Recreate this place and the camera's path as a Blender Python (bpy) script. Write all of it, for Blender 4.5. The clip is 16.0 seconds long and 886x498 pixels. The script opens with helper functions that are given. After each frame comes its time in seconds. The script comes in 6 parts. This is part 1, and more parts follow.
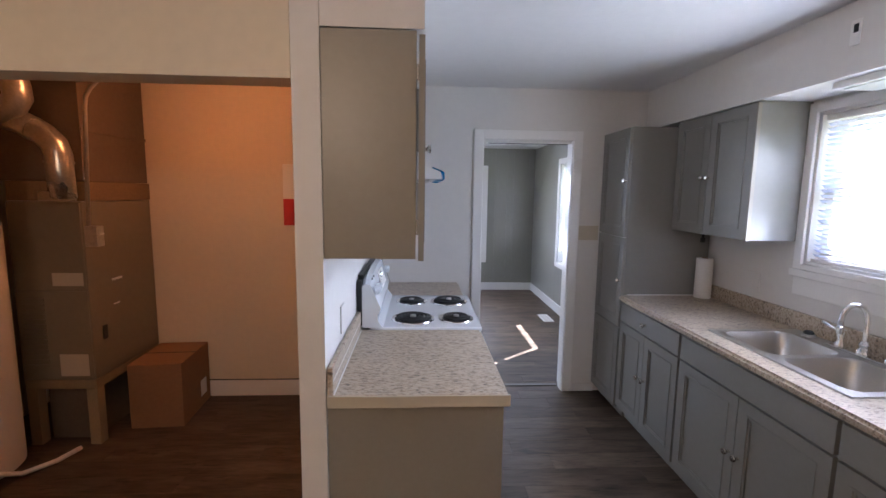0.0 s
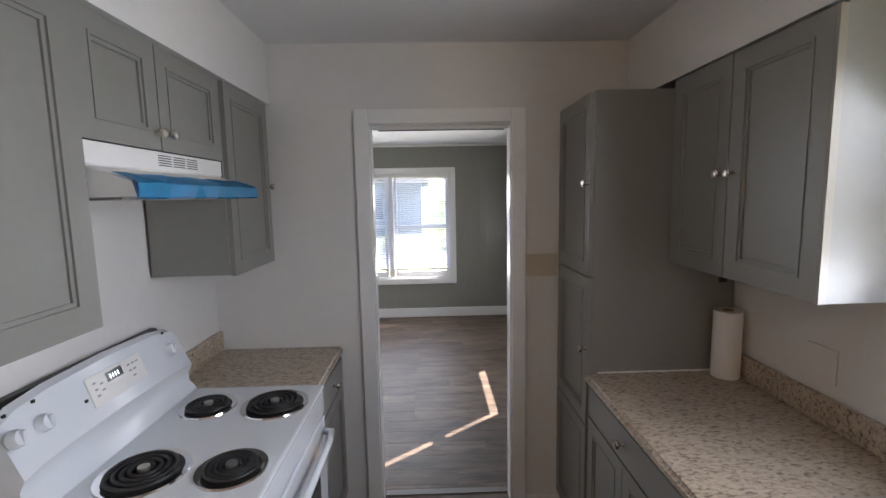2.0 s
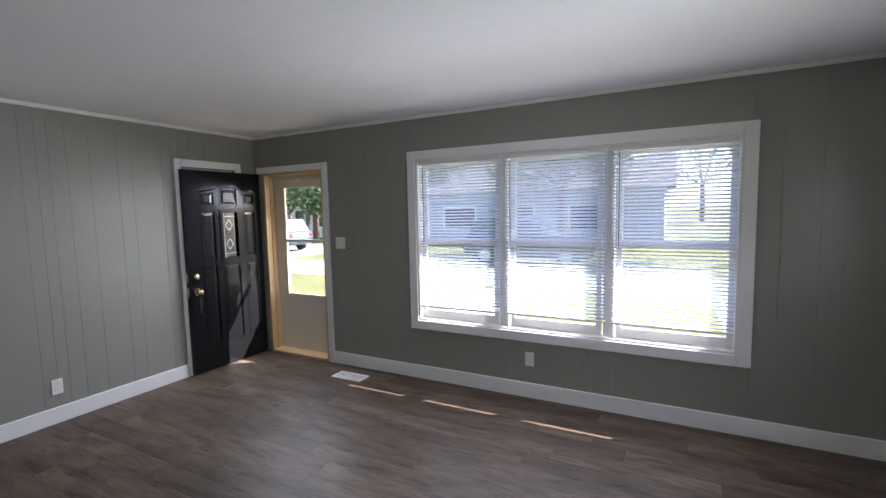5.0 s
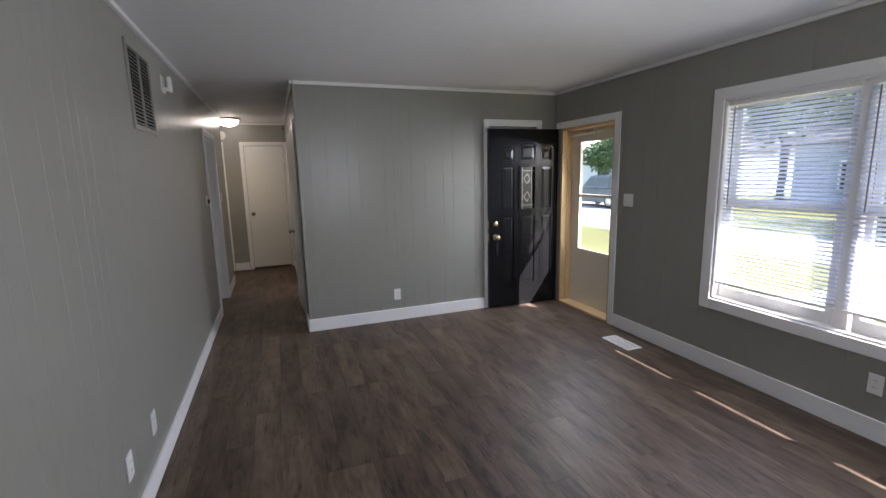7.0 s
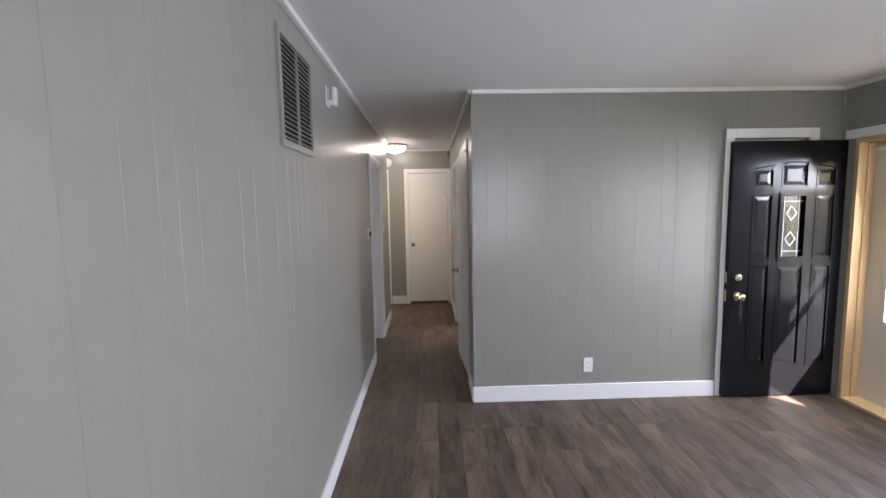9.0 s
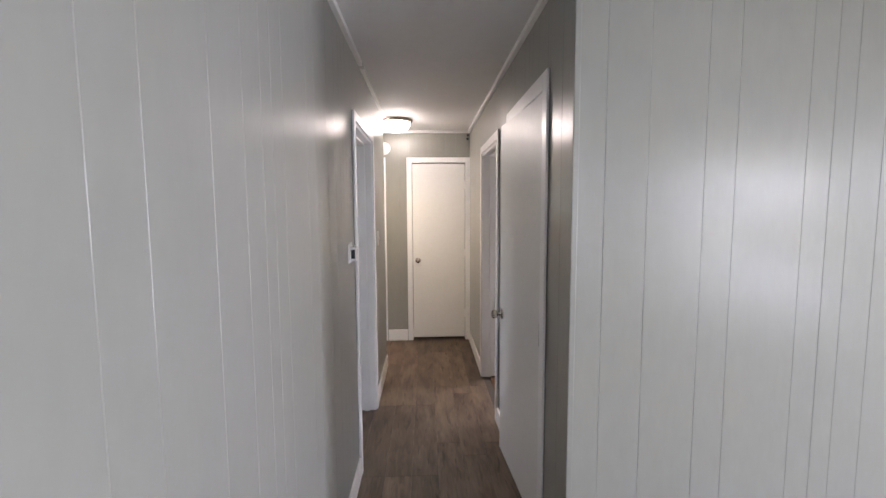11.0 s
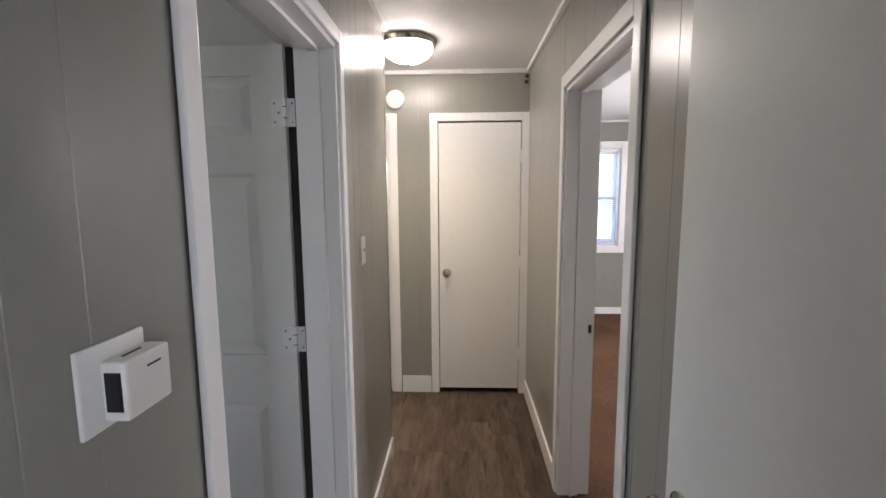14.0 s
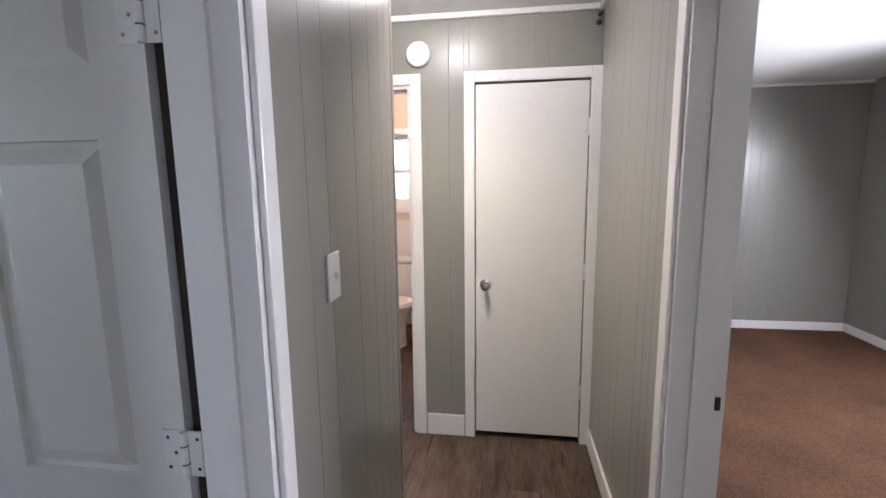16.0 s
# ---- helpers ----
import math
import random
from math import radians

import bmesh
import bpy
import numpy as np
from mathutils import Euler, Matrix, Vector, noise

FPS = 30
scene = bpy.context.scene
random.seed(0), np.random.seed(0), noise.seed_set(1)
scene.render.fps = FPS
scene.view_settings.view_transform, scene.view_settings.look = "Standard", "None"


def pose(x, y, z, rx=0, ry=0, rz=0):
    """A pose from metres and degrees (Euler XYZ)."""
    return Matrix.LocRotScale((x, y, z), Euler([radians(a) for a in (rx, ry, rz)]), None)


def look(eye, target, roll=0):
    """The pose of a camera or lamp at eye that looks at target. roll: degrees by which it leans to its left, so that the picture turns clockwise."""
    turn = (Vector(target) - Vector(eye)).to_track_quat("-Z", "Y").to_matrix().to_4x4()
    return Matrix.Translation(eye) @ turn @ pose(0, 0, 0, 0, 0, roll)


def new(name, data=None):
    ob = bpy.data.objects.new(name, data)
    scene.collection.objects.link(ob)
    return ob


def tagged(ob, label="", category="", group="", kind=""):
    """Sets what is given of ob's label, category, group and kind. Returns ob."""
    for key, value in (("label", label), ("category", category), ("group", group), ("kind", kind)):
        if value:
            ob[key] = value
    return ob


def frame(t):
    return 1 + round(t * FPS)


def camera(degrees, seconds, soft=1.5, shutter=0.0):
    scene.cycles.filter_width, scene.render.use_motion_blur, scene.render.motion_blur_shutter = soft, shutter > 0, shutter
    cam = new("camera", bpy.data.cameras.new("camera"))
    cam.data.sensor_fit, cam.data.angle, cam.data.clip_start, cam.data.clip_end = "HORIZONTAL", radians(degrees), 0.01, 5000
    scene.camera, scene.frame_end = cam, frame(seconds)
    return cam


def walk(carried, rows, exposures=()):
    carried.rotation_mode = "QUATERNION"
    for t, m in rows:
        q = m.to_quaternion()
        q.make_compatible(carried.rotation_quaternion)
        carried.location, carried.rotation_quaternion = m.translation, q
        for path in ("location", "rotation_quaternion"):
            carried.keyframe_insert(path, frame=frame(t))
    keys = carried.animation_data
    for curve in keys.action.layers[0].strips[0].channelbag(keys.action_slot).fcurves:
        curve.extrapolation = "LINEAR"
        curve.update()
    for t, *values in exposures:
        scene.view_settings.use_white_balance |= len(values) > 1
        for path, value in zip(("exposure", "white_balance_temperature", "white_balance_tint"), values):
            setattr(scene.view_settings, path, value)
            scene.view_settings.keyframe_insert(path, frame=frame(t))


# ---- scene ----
# ---- camera and walk ----
cam = camera(89.7, 16.0)
PATH = [
    (0, (0.81, 0.377, 1.621), (0.916, 2.359, 1.371), 0.8),
    (0.5, (1.066, 0.507, 1.642), (1.198, 2.48, 1.341), 0.1),
    (1, (1.265, 0.771, 1.641), (1.421, 2.737, 1.31), -1.4),
    (1.5, (1.429, 1.126, 1.671), (1.632, 3.095, 1.384), -1.1),
    (2, (1.595, 1.603, 1.677), (1.644, 3.589, 1.444), -1.1),
    (2.5, (1.618, 2.098, 1.644), (1.583, 4.084, 1.416), -1.4),
    (3, (1.628, 2.583, 1.604), (1.619, 4.569, 1.366), -1.1),
    (5.3, (1.452, 4.409, 1.535), (0.389, 6.094, 1.361), -0.3),
    (5.5, (1.448, 4.463, 1.518), (0.293, 6.086, 1.34), 0.5),
    (6, (1.573, 4.698, 1.533), (0.043, 5.965, 1.31), 1.1),
    (6.5, (1.686, 4.744, 1.533), (-0.042, 5.712, 1.253), -0.7),
    (7, (1.772, 4.734, 1.532), (-0.078, 5.413, 1.194), -1.3),
    (7.5, (1.794, 4.725, 1.524), (-0.12, 5.171, 1.154), -1.6),
    (8, (1.522, 4.718, 1.509), (-0.448, 4.886, 1.206), -1.6),
    (8.5, (1.168, 4.716, 1.534), (-0.82, 4.729, 1.32), -2.0),
    (9, (0.694, 4.626, 1.564), (-1.295, 4.678, 1.359), -1.0),
    (9.5, (0.185, 4.567, 1.537), (-1.805, 4.634, 1.346), -0.5),
    (10, (-0.268, 4.463, 1.528), (-2.258, 4.54, 1.349), -0.2),
    (12.5, (-2.199, 4.426, 1.511), (-4.188, 4.485, 1.315), -1.0),
    (13, (-2.422, 4.49, 1.524), (-4.411, 4.439, 1.330), -1.0),
    (13.5, (-2.678, 4.49, 1.518), (-4.667, 4.422, 1.309), -0.65),
    (14, (-2.938, 4.458, 1.511), (-4.922, 4.373, 1.268), -0.4),
    (14.5, (-3.13, 4.474, 1.487), (-5.108, 4.343, 1.223), -0.8),
    (15, (-3.403, 4.526, 1.502), (-5.364, 4.227, 1.245), -1.35),
    (15.5, (-3.606, 4.526, 1.507), (-5.558, 4.177, 1.244), -1.6),
    (16, (-3.735, 4.467, 1.507), (-5.692, 4.18, 1.211), -0.7),
]
walk(cam, [(t, look(*p)) for t, *p in PATH],
     exposures=[(0.0, 3.4, 5730, 19), (0.5, 3.4, 5750, 20), (1.0, 3.1, 5850, 19), (1.5, 2.65, 5900, 16), (2.0, 2.95, 6450, 17), (2.5, 3.5, 6500, 19), (3.2, 3.0, 6400, 20), (5.3, 2.4, 6200, 19), (6.5, 2.15, 6250, 19), (7.0, 2.4, 6300, 19), (7.5, 2.6, 6300, 19), (8.0, 2.95, 6350, 20), (8.5, 3.2, 6250, 21), (9.0, 3.25, 6200, 22), (9.5, 3.15, 6200, 23), (10.0, 3.4, 6150, 24), (12.5, 3.95, 6250, 20), (14.0, 3.6, 6100, 19), (15.0, 3.85, 5900, 20), (16.0, 3.75, 5650, 21)])

# ---- world, sun, lamps ----
SUN_ELEV = radians(41.5)
SUN_TO = Vector((0.78 * math.cos(SUN_ELEV), 0.62 * math.cos(SUN_ELEV), math.sin(SUN_ELEV))).normalized()
world = bpy.data.worlds.new("sky")
world.use_nodes = True
scene.world = world
wn = world.node_tree
sky = wn.nodes.new("ShaderNodeTexSky")
sky.sky_type = "NISHITA"
sky.sun_disc = False
sky.sun_elevation = SUN_ELEV
sky.sun_rotation = math.atan2(SUN_TO.x, SUN_TO.y)
sky.air_density, sky.dust_density = 1.0, 1.5
wn.nodes["Background"].inputs["Strength"].default_value = 0.15
wn.links.new(sky.outputs["Color"], wn.nodes["Background"].inputs["Color"])
sun = new("sun", bpy.data.lights.new("sun", "SUN"))
sun.data.energy, sun.data.angle, sun.data.color = 5.0, radians(0.53), (1.0, 0.96, 0.9)
sun.matrix_world = look(SUN_TO * 40, (0, 0, 0))


def bulb(name, x, y, z, watts, colour, radius=0.05):
    lamp = new(name, bpy.data.lights.new(name, "POINT"))
    lamp.data.energy, lamp.data.color, lamp.data.shadow_soft_size = watts, colour, radius
    lamp.location = (x, y, z)
    return lamp


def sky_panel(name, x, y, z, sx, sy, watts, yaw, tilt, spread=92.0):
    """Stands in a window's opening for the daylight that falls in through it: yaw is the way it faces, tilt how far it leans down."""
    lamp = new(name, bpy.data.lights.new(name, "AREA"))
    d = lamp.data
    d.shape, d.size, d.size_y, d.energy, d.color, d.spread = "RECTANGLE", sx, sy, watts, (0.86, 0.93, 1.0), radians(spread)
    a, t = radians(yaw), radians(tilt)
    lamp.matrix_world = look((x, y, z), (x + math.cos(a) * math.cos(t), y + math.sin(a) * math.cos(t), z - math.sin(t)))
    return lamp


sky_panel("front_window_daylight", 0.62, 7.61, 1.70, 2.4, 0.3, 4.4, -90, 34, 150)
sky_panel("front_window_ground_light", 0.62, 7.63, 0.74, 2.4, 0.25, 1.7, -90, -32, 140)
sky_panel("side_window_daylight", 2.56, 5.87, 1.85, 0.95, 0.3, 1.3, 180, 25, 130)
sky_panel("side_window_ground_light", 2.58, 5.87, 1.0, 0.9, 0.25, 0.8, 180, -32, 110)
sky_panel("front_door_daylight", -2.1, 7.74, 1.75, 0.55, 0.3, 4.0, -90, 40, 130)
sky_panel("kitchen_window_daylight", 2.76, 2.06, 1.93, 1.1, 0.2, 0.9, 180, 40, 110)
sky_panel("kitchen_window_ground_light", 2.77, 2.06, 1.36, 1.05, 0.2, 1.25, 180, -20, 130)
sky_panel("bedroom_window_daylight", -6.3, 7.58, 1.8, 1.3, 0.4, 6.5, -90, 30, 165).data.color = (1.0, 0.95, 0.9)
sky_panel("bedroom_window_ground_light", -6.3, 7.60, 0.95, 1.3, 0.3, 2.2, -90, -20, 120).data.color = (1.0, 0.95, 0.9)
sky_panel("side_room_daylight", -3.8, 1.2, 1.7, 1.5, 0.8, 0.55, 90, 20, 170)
hall_glow = new("hall_bulb", bpy.data.lights.new("hall_bulb", "AREA"))
hall_glow.data.shape, hall_glow.data.size, hall_glow.data.energy, hall_glow.data.color = "DISK", 0.26, 0.55, (1.0, 0.82, 0.52)
hall_glow.data.spread = radians(115)
hall_glow.matrix_world = pose(-5.6, 4.15, 2.262)
bulb("dining_bulb", 0.1, -0.2, 2.22, 3.7, (1.0, 0.70, 0.43), 0.08)
bulb("closet_bulb", -0.5, 2.95, 2.33, 1.15, (1.0, 0.34, 0.10), 0.05)
bulb("bath_bulb", -7.3, 3.1, 2.25, 2.4, (1.0, 0.72, 0.5), 0.08)

# ---- materials ----


def mat(name, colour, rough=0.5, metal=0.0, vary=0.08, scale=6.0, bump=0.0, bump_scale=120.0, spec=0.5, coat=0.0,
        stretch=(1, 1, 1), by_object=0.0, wear=0.15):
    """A painted or plain surface: colour varied at two scales, worn roughness and fine relief."""
    m = bpy.data.materials.new(name)
    m.use_nodes = True
    n, l = m.node_tree.nodes, m.node_tree.links
    b = n["Principled BSDF"]
    b.inputs["Metallic"].default_value = metal
    b.inputs["Specular IOR Level"].default_value = spec
    b.inputs["Coat Weight"].default_value = coat
    b.inputs["Coat Roughness"].default_value = 0.12
    tc = n.new("ShaderNodeTexCoord")
    mp = n.new("ShaderNodeMapping")
    mp.inputs["Scale"].default_value = stretch
    l.new(tc.outputs["Object"], mp.inputs["Vector"])
    big = n.new("ShaderNodeTexNoise")
    big.inputs["Scale"].default_value, big.inputs["Detail"].default_value = scale * 0.25, 4
    fine = n.new("ShaderNodeTexNoise")
    fine.inputs["Scale"].default_value, fine.inputs["Detail"].default_value = scale * 8, 6
    for t in (big, fine):
        l.new(mp.outputs["Vector"], t.inputs["Vector"])
    add = n.new("ShaderNodeMath")
    add.operation = "ADD"
    l.new(big.outputs["Fac"], add.inputs[0])
    l.new(fine.outputs["Fac"], add.inputs[1])
    ramp = n.new("ShaderNodeMapRange")
    ramp.inputs["From Min"].default_value, ramp.inputs["From Max"].default_value = 0.6, 1.4
    ramp.inputs["To Min"].default_value, ramp.inputs["To Max"].default_value = 1 - vary, 1 + vary
    l.new(add.outputs[0], ramp.inputs["Value"])
    val = ramp.outputs["Result"]
    if by_object:
        info = n.new("ShaderNodeObjectInfo")
        r2 = n.new("ShaderNodeMapRange")
        r2.inputs["To Min"].default_value, r2.inputs["To Max"].default_value = 1 - by_object, 1 + by_object
        l.new(info.outputs["Random"], r2.inputs["Value"])
        mul = n.new("ShaderNodeMath")
        mul.operation = "MULTIPLY"
        l.new(val, mul.inputs[0])
        l.new(r2.outputs["Result"], mul.inputs[1])
        val = mul.outputs[0]
    hsv = n.new("ShaderNodeHueSaturation")
    hsv.inputs["Color"].default_value = (*colour, 1)
    l.new(val, hsv.inputs["Value"])
    l.new(hsv.outputs["Color"], b.inputs["Base Color"])
    rr = n.new("ShaderNodeMapRange")
    rr.inputs["From Min"].default_value, rr.inputs["From Max"].default_value = 0.3, 0.7
    rr.inputs["To Min"].default_value, rr.inputs["To Max"].default_value = max(0.02, rough * (1 - wear)), min(1, rough * (1 + wear))
    l.new(big.outputs["Fac"], rr.inputs["Value"])
    if wear:
        l.new(rr.outputs["Result"], b.inputs["Roughness"])
    else:
        b.inputs["Roughness"].default_value = rough
    if bump:
        grain = n.new("ShaderNodeTexNoise")
        grain.inputs["Scale"].default_value, grain.inputs["Detail"].default_value = bump_scale, 3
        l.new(mp.outputs["Vector"], grain.inputs["Vector"])
        bp = n.new("ShaderNodeBump")
        bp.inputs["Strength"].default_value, bp.inputs["Distance"].default_value = bump, 0.004
        l.new(grain.outputs["Fac"], bp.inputs["Height"])
        l.new(bp.outputs["Normal"], b.inputs["Normal"])
    return m


def glowing(name, colour, strength):
    m = bpy.data.materials.new(name)
    m.use_nodes = True
    b = m.node_tree.nodes["Principled BSDF"]
    b.inputs["Base Color"].default_value = (*colour, 1)
    b.inputs["Emission Color"].default_value = (*colour, 1)
    b.inputs["Emission Strength"].default_value = strength
    return m


def window_glass(name, tint=(0.96, 0.98, 0.97), gloss=0.08, rough=0.0):
    m = bpy.data.materials.new(name)
    m.use_nodes = True
    n, l = m.node_tree.nodes, m.node_tree.links
    n.remove(n["Principled BSDF"])
    tr, gl, mix = n.new("ShaderNodeBsdfTransparent"), n.new("ShaderNodeBsdfGlossy"), n.new("ShaderNodeMixShader")
    tr.inputs["Color"].default_value = (*tint, 1)
    gl.inputs["Roughness"].default_value = rough
    mix.inputs["Fac"].default_value = gloss
    l.new(tr.outputs[0], mix.inputs[1])
    l.new(gl.outputs[0], mix.inputs[2])
    l.new(mix.outputs[0], n["Material Output"].inputs["Surface"])
    return m


def slat_vinyl(name):
    """White vinyl that lets some light through; the blue of the skylight is put into its colours."""
    m = bpy.data.materials.new(name)
    m.use_nodes = True
    n, l = m.node_tree.nodes, m.node_tree.links
    b = n["Principled BSDF"]
    b.inputs["Base Color"].default_value = (0.62, 0.66, 0.80, 1)
    b.inputs["Roughness"].default_value = 0.4
    tl, mix = n.new("ShaderNodeBsdfTranslucent"), n.new("ShaderNodeMixShader")
    tl.inputs["Color"].default_value = (0.70, 0.74, 0.86, 1)
    mix.inputs["Fac"].default_value = 0.5
    l.new(b.outputs[0], mix.inputs[1])
    l.new(tl.outputs[0], mix.inputs[2])
    l.new(mix.outputs[0], n["Material Output"].inputs["Surface"])
    return m


def plank_material(name, dark, mid, light, rough=0.42):
    """Vinyl planks with long wood grain along x, each plank in its own tone."""
    m = bpy.data.materials.new(name)
    m.use_nodes = True
    n, l = m.node_tree.nodes, m.node_tree.links
    b = n["Principled BSDF"]
    tc, info = n.new("ShaderNodeTexCoord"), n.new("ShaderNodeObjectInfo")
    shift = n.new("ShaderNodeVectorMath")
    shift.operation = "MULTIPLY_ADD"
    comb = n.new("ShaderNodeCombineXYZ")
    for k in range(3):
        l.new(info.outputs["Random"], comb.inputs[k])
    l.new(comb.outputs[0], shift.inputs[0])
    shift.inputs[1].default_value = (37.0, 91.0, 13.0)
    l.new(tc.outputs["Object"], shift.inputs[2])
    mp = n.new("ShaderNodeMapping")
    mp.inputs["Scale"].default_value = (1.5, 9.0, 1.0)
    l.new(shift.outputs[0], mp.inputs["Vector"])
    grain = n.new("ShaderNodeTexNoise")
    grain.inputs["Scale"].default_value, grain.inputs["Detail"].default_value, grain.inputs["Distortion"].default_value = 4.0, 9, 1.0
    l.new(mp.outputs[0], grain.inputs["Vector"])
    knots = n.new("ShaderNodeTexNoise")
    knots.inputs["Scale"].default_value, knots.inputs["Detail"].default_value = 2.2, 3
    mp2 = n.new("ShaderNodeMapping")
    mp2.inputs["Scale"].default_value = (1.3, 4.5, 1.0)
    l.new(shift.outputs[0], mp2.inputs["Vector"])
    l.new(mp2.outputs[0], knots.inputs["Vector"])
    ramp = n.new("ShaderNodeValToRGB")
    cr = ramp.color_ramp
    cr.elements[0].position, cr.elements[0].color = 0.36, (*dark, 1)
    cr.elements[1].position, cr.elements[1].color = 0.64, (*light, 1)
    e = cr.elements.new(0.5)
    e.color = (*mid, 1)
    mixv = n.new("ShaderNodeMath")
    mixv.operation = "MULTIPLY_ADD"
    l.new(knots.outputs["Fac"], mixv.inputs[0])
    mixv.inputs[1].default_value = 0.55
    half = n.new("ShaderNodeMath")
    half.operation = "MULTIPLY"
    l.new(grain.outputs["Fac"], half.inputs[0])
    half.inputs[1].default_value = 0.45
    l.new(half.outputs[0], mixv.inputs[2])
    l.new(mixv.outputs[0], ramp.inputs["Fac"])
    tone = n.new("ShaderNodeMapRange")
    tone.inputs["To Min"].default_value, tone.inputs["To Max"].default_value = 0.76, 1.22
    l.new(info.outputs["Random"], tone.inputs["Value"])
    # short dark streaks and small knots
    mp3 = n.new("ShaderNodeMapping")
    mp3.inputs["Scale"].default_value = (1.0, 7.5, 1.0)
    l.new(shift.outputs[0], mp3.inputs["Vector"])
    fleck = n.new("ShaderNodeTexNoise")
    fleck.inputs["Scale"].default_value, fleck.inputs["Detail"].default_value, fleck.inputs["Distortion"].default_value = 5.5, 2, 0.8
    l.new(mp3.outputs[0], fleck.inputs["Vector"])
    fr = n.new("ShaderNodeMapRange")
    fr.inputs["From Min"].default_value, fr.inputs["From Max"].default_value = 0.60, 0.72
    fr.inputs["To Min"].default_value, fr.inputs["To Max"].default_value = 1.0, 0.45
    l.new(fleck.outputs["Fac"], fr.inputs["Value"])
    dark_tone = n.new("ShaderNodeMath")
    dark_tone.operation = "MULTIPLY"
    l.new(tone.outputs["Result"], dark_tone.inputs[0])
    l.new(fr.outputs["Result"], dark_tone.inputs[1])
    hsv = n.new("ShaderNodeHueSaturation")
    l.new(ramp.outputs["Color"], hsv.inputs["Color"])
    l.new(dark_tone.outputs[0], hsv.inputs["Value"])
    l.new(hsv.outputs["Color"], b.inputs["Base Color"])
    rr = n.new("ShaderNodeMapRange")
    b.inputs["Specular IOR Level"].default_value = 0.28
    rr.inputs["To Min"].default_value, rr.inputs["To Max"].default_value = rough - 0.04, rough + 0.14
    l.new(grain.outputs["Fac"], rr.inputs["Value"])
    l.new(rr.outputs["Result"], b.inputs["Roughness"])
    bp = n.new("ShaderNodeBump")
    bp.inputs["Strength"].default_value, bp.inputs["Distance"].default_value = 0.25, 0.002
    l.new(grain.outputs["Fac"], bp.inputs["Height"])
    l.new(bp.outputs["Normal"], b.inputs["Normal"])
    return m


def laminate(name):
    """Speckled beige stone-look laminate."""
    m = bpy.data.materials.new(name)
    m.use_nodes = True
    n, l = m.node_tree.nodes, m.node_tree.links
    b = n["Principled BSDF"]
    b.inputs["Roughness"].default_value = 0.3
    tc = n.new("ShaderNodeTexCoord")
    v1 = n.new("ShaderNodeTexNoise")
    v1.inputs["Scale"].default_value, v1.inputs["Detail"].default_value, v1.inputs["Distortion"].default_value = 48, 5, 0.7
    v2 = n.new("ShaderNodeTexNoise")
    v2.inputs["Scale"].default_value, v2.inputs["Detail"].default_value = 14, 4
    mp = n.new("ShaderNodeMapping")
    mp.inputs["Rotation"].default_value = (0, 0, radians(35))
    mp.inputs["Scale"].default_value = (1.0, 2.2, 1.6)
    l.new(tc.outputs["Object"], mp.inputs["Vector"])
    for t in (v1, v2):
        l.new(mp.outputs[0], t.inputs["Vector"])
    r1 = n.new("ShaderNodeValToRGB")
    e = r1.color_ramp.elements
    e[0].position, e[0].color = 0.35, (0.05, 0.035, 0.024, 1)
    e[1].position, e[1].color = 0.56, (0.55, 0.46, 0.35, 1)
    k = e.new(0.41)
    k.color = (0.33, 0.25, 0.17, 1)
    l.new(v1.outputs["Fac"], r1.inputs["Fac"])
    r2 = n.new("ShaderNodeValToRGB")
    e = r2.color_ramp.elements
    e[0].position, e[0].color = 0.35, (0.24, 0.18, 0.13, 1)
    e[1].position, e[1].color = 0.65, (0.42, 0.37, 0.31, 1)
    l.new(v2.outputs["Fac"], r2.inputs["Fac"])
    mx = n.new("ShaderNodeMix")
    mx.data_type = "RGBA"
    mx.inputs["Factor"].default_value = 0.3
    l.new(r1.outputs["Color"], mx.inputs["A"])
    l.new(r2.outputs["Color"], mx.inputs["B"])
    l.new(mx.outputs["Result"], b.inputs["Base Color"])
    return m


M_WALL = mat("grey_green_wall_paint", (0.268, 0.263, 0.230), 0.28, vary=0.05, scale=3, bump=0.08, bump_scale=60, stretch=(1, 1, 0.4), wear=0)
M_WHITE_WALL = mat("white_wall_paint", (0.70, 0.68, 0.65), 0.6, vary=0.03, scale=3, bump=0.15, bump_scale=90)
M_CREAM = mat("cream_wall_paint", (0.66, 0.58, 0.45), 0.55, vary=0.05, scale=3, bump=0.12, bump_scale=80)
M_CEIL = mat("white_ceiling_paint", (0.72, 0.71, 0.70), 0.75, vary=0.03, scale=2, bump=0.3, bump_scale=40)
M_TRIM = mat("white_trim_paint", (0.80, 0.79, 0.77), 0.32, vary=0.03, scale=8, bump=0.05, bump_scale=60)
M_DOOR = mat("white_door_paint", (0.76, 0.75, 0.71), 0.42, vary=0.03, scale=5, bump=0.05, bump_scale=70)
M_FLOOR = plank_material("vinyl_plank", (0.041, 0.028, 0.020), (0.090, 0.063, 0.044), (0.132, 0.096, 0.068), 0.43)
M_SUBFLOOR = mat("dark_joint", (0.05, 0.042, 0.036), 0.7)
M_CARPET = mat("brown_carpet", (0.088, 0.047, 0.026), 0.95, vary=0.5, scale=10, bump=1.0, bump_scale=70, spec=0.1)
M_CAB = mat("grey_cabinet_paint", (0.222, 0.217, 0.197), 0.36, vary=0.05, scale=5, bump=0.05, bump_scale=90)
M_CABSIDE = mat("greige_cabinet_side", (0.27, 0.245, 0.20), 0.4, vary=0.05, scale=6, bump=0.06, bump_scale=80)
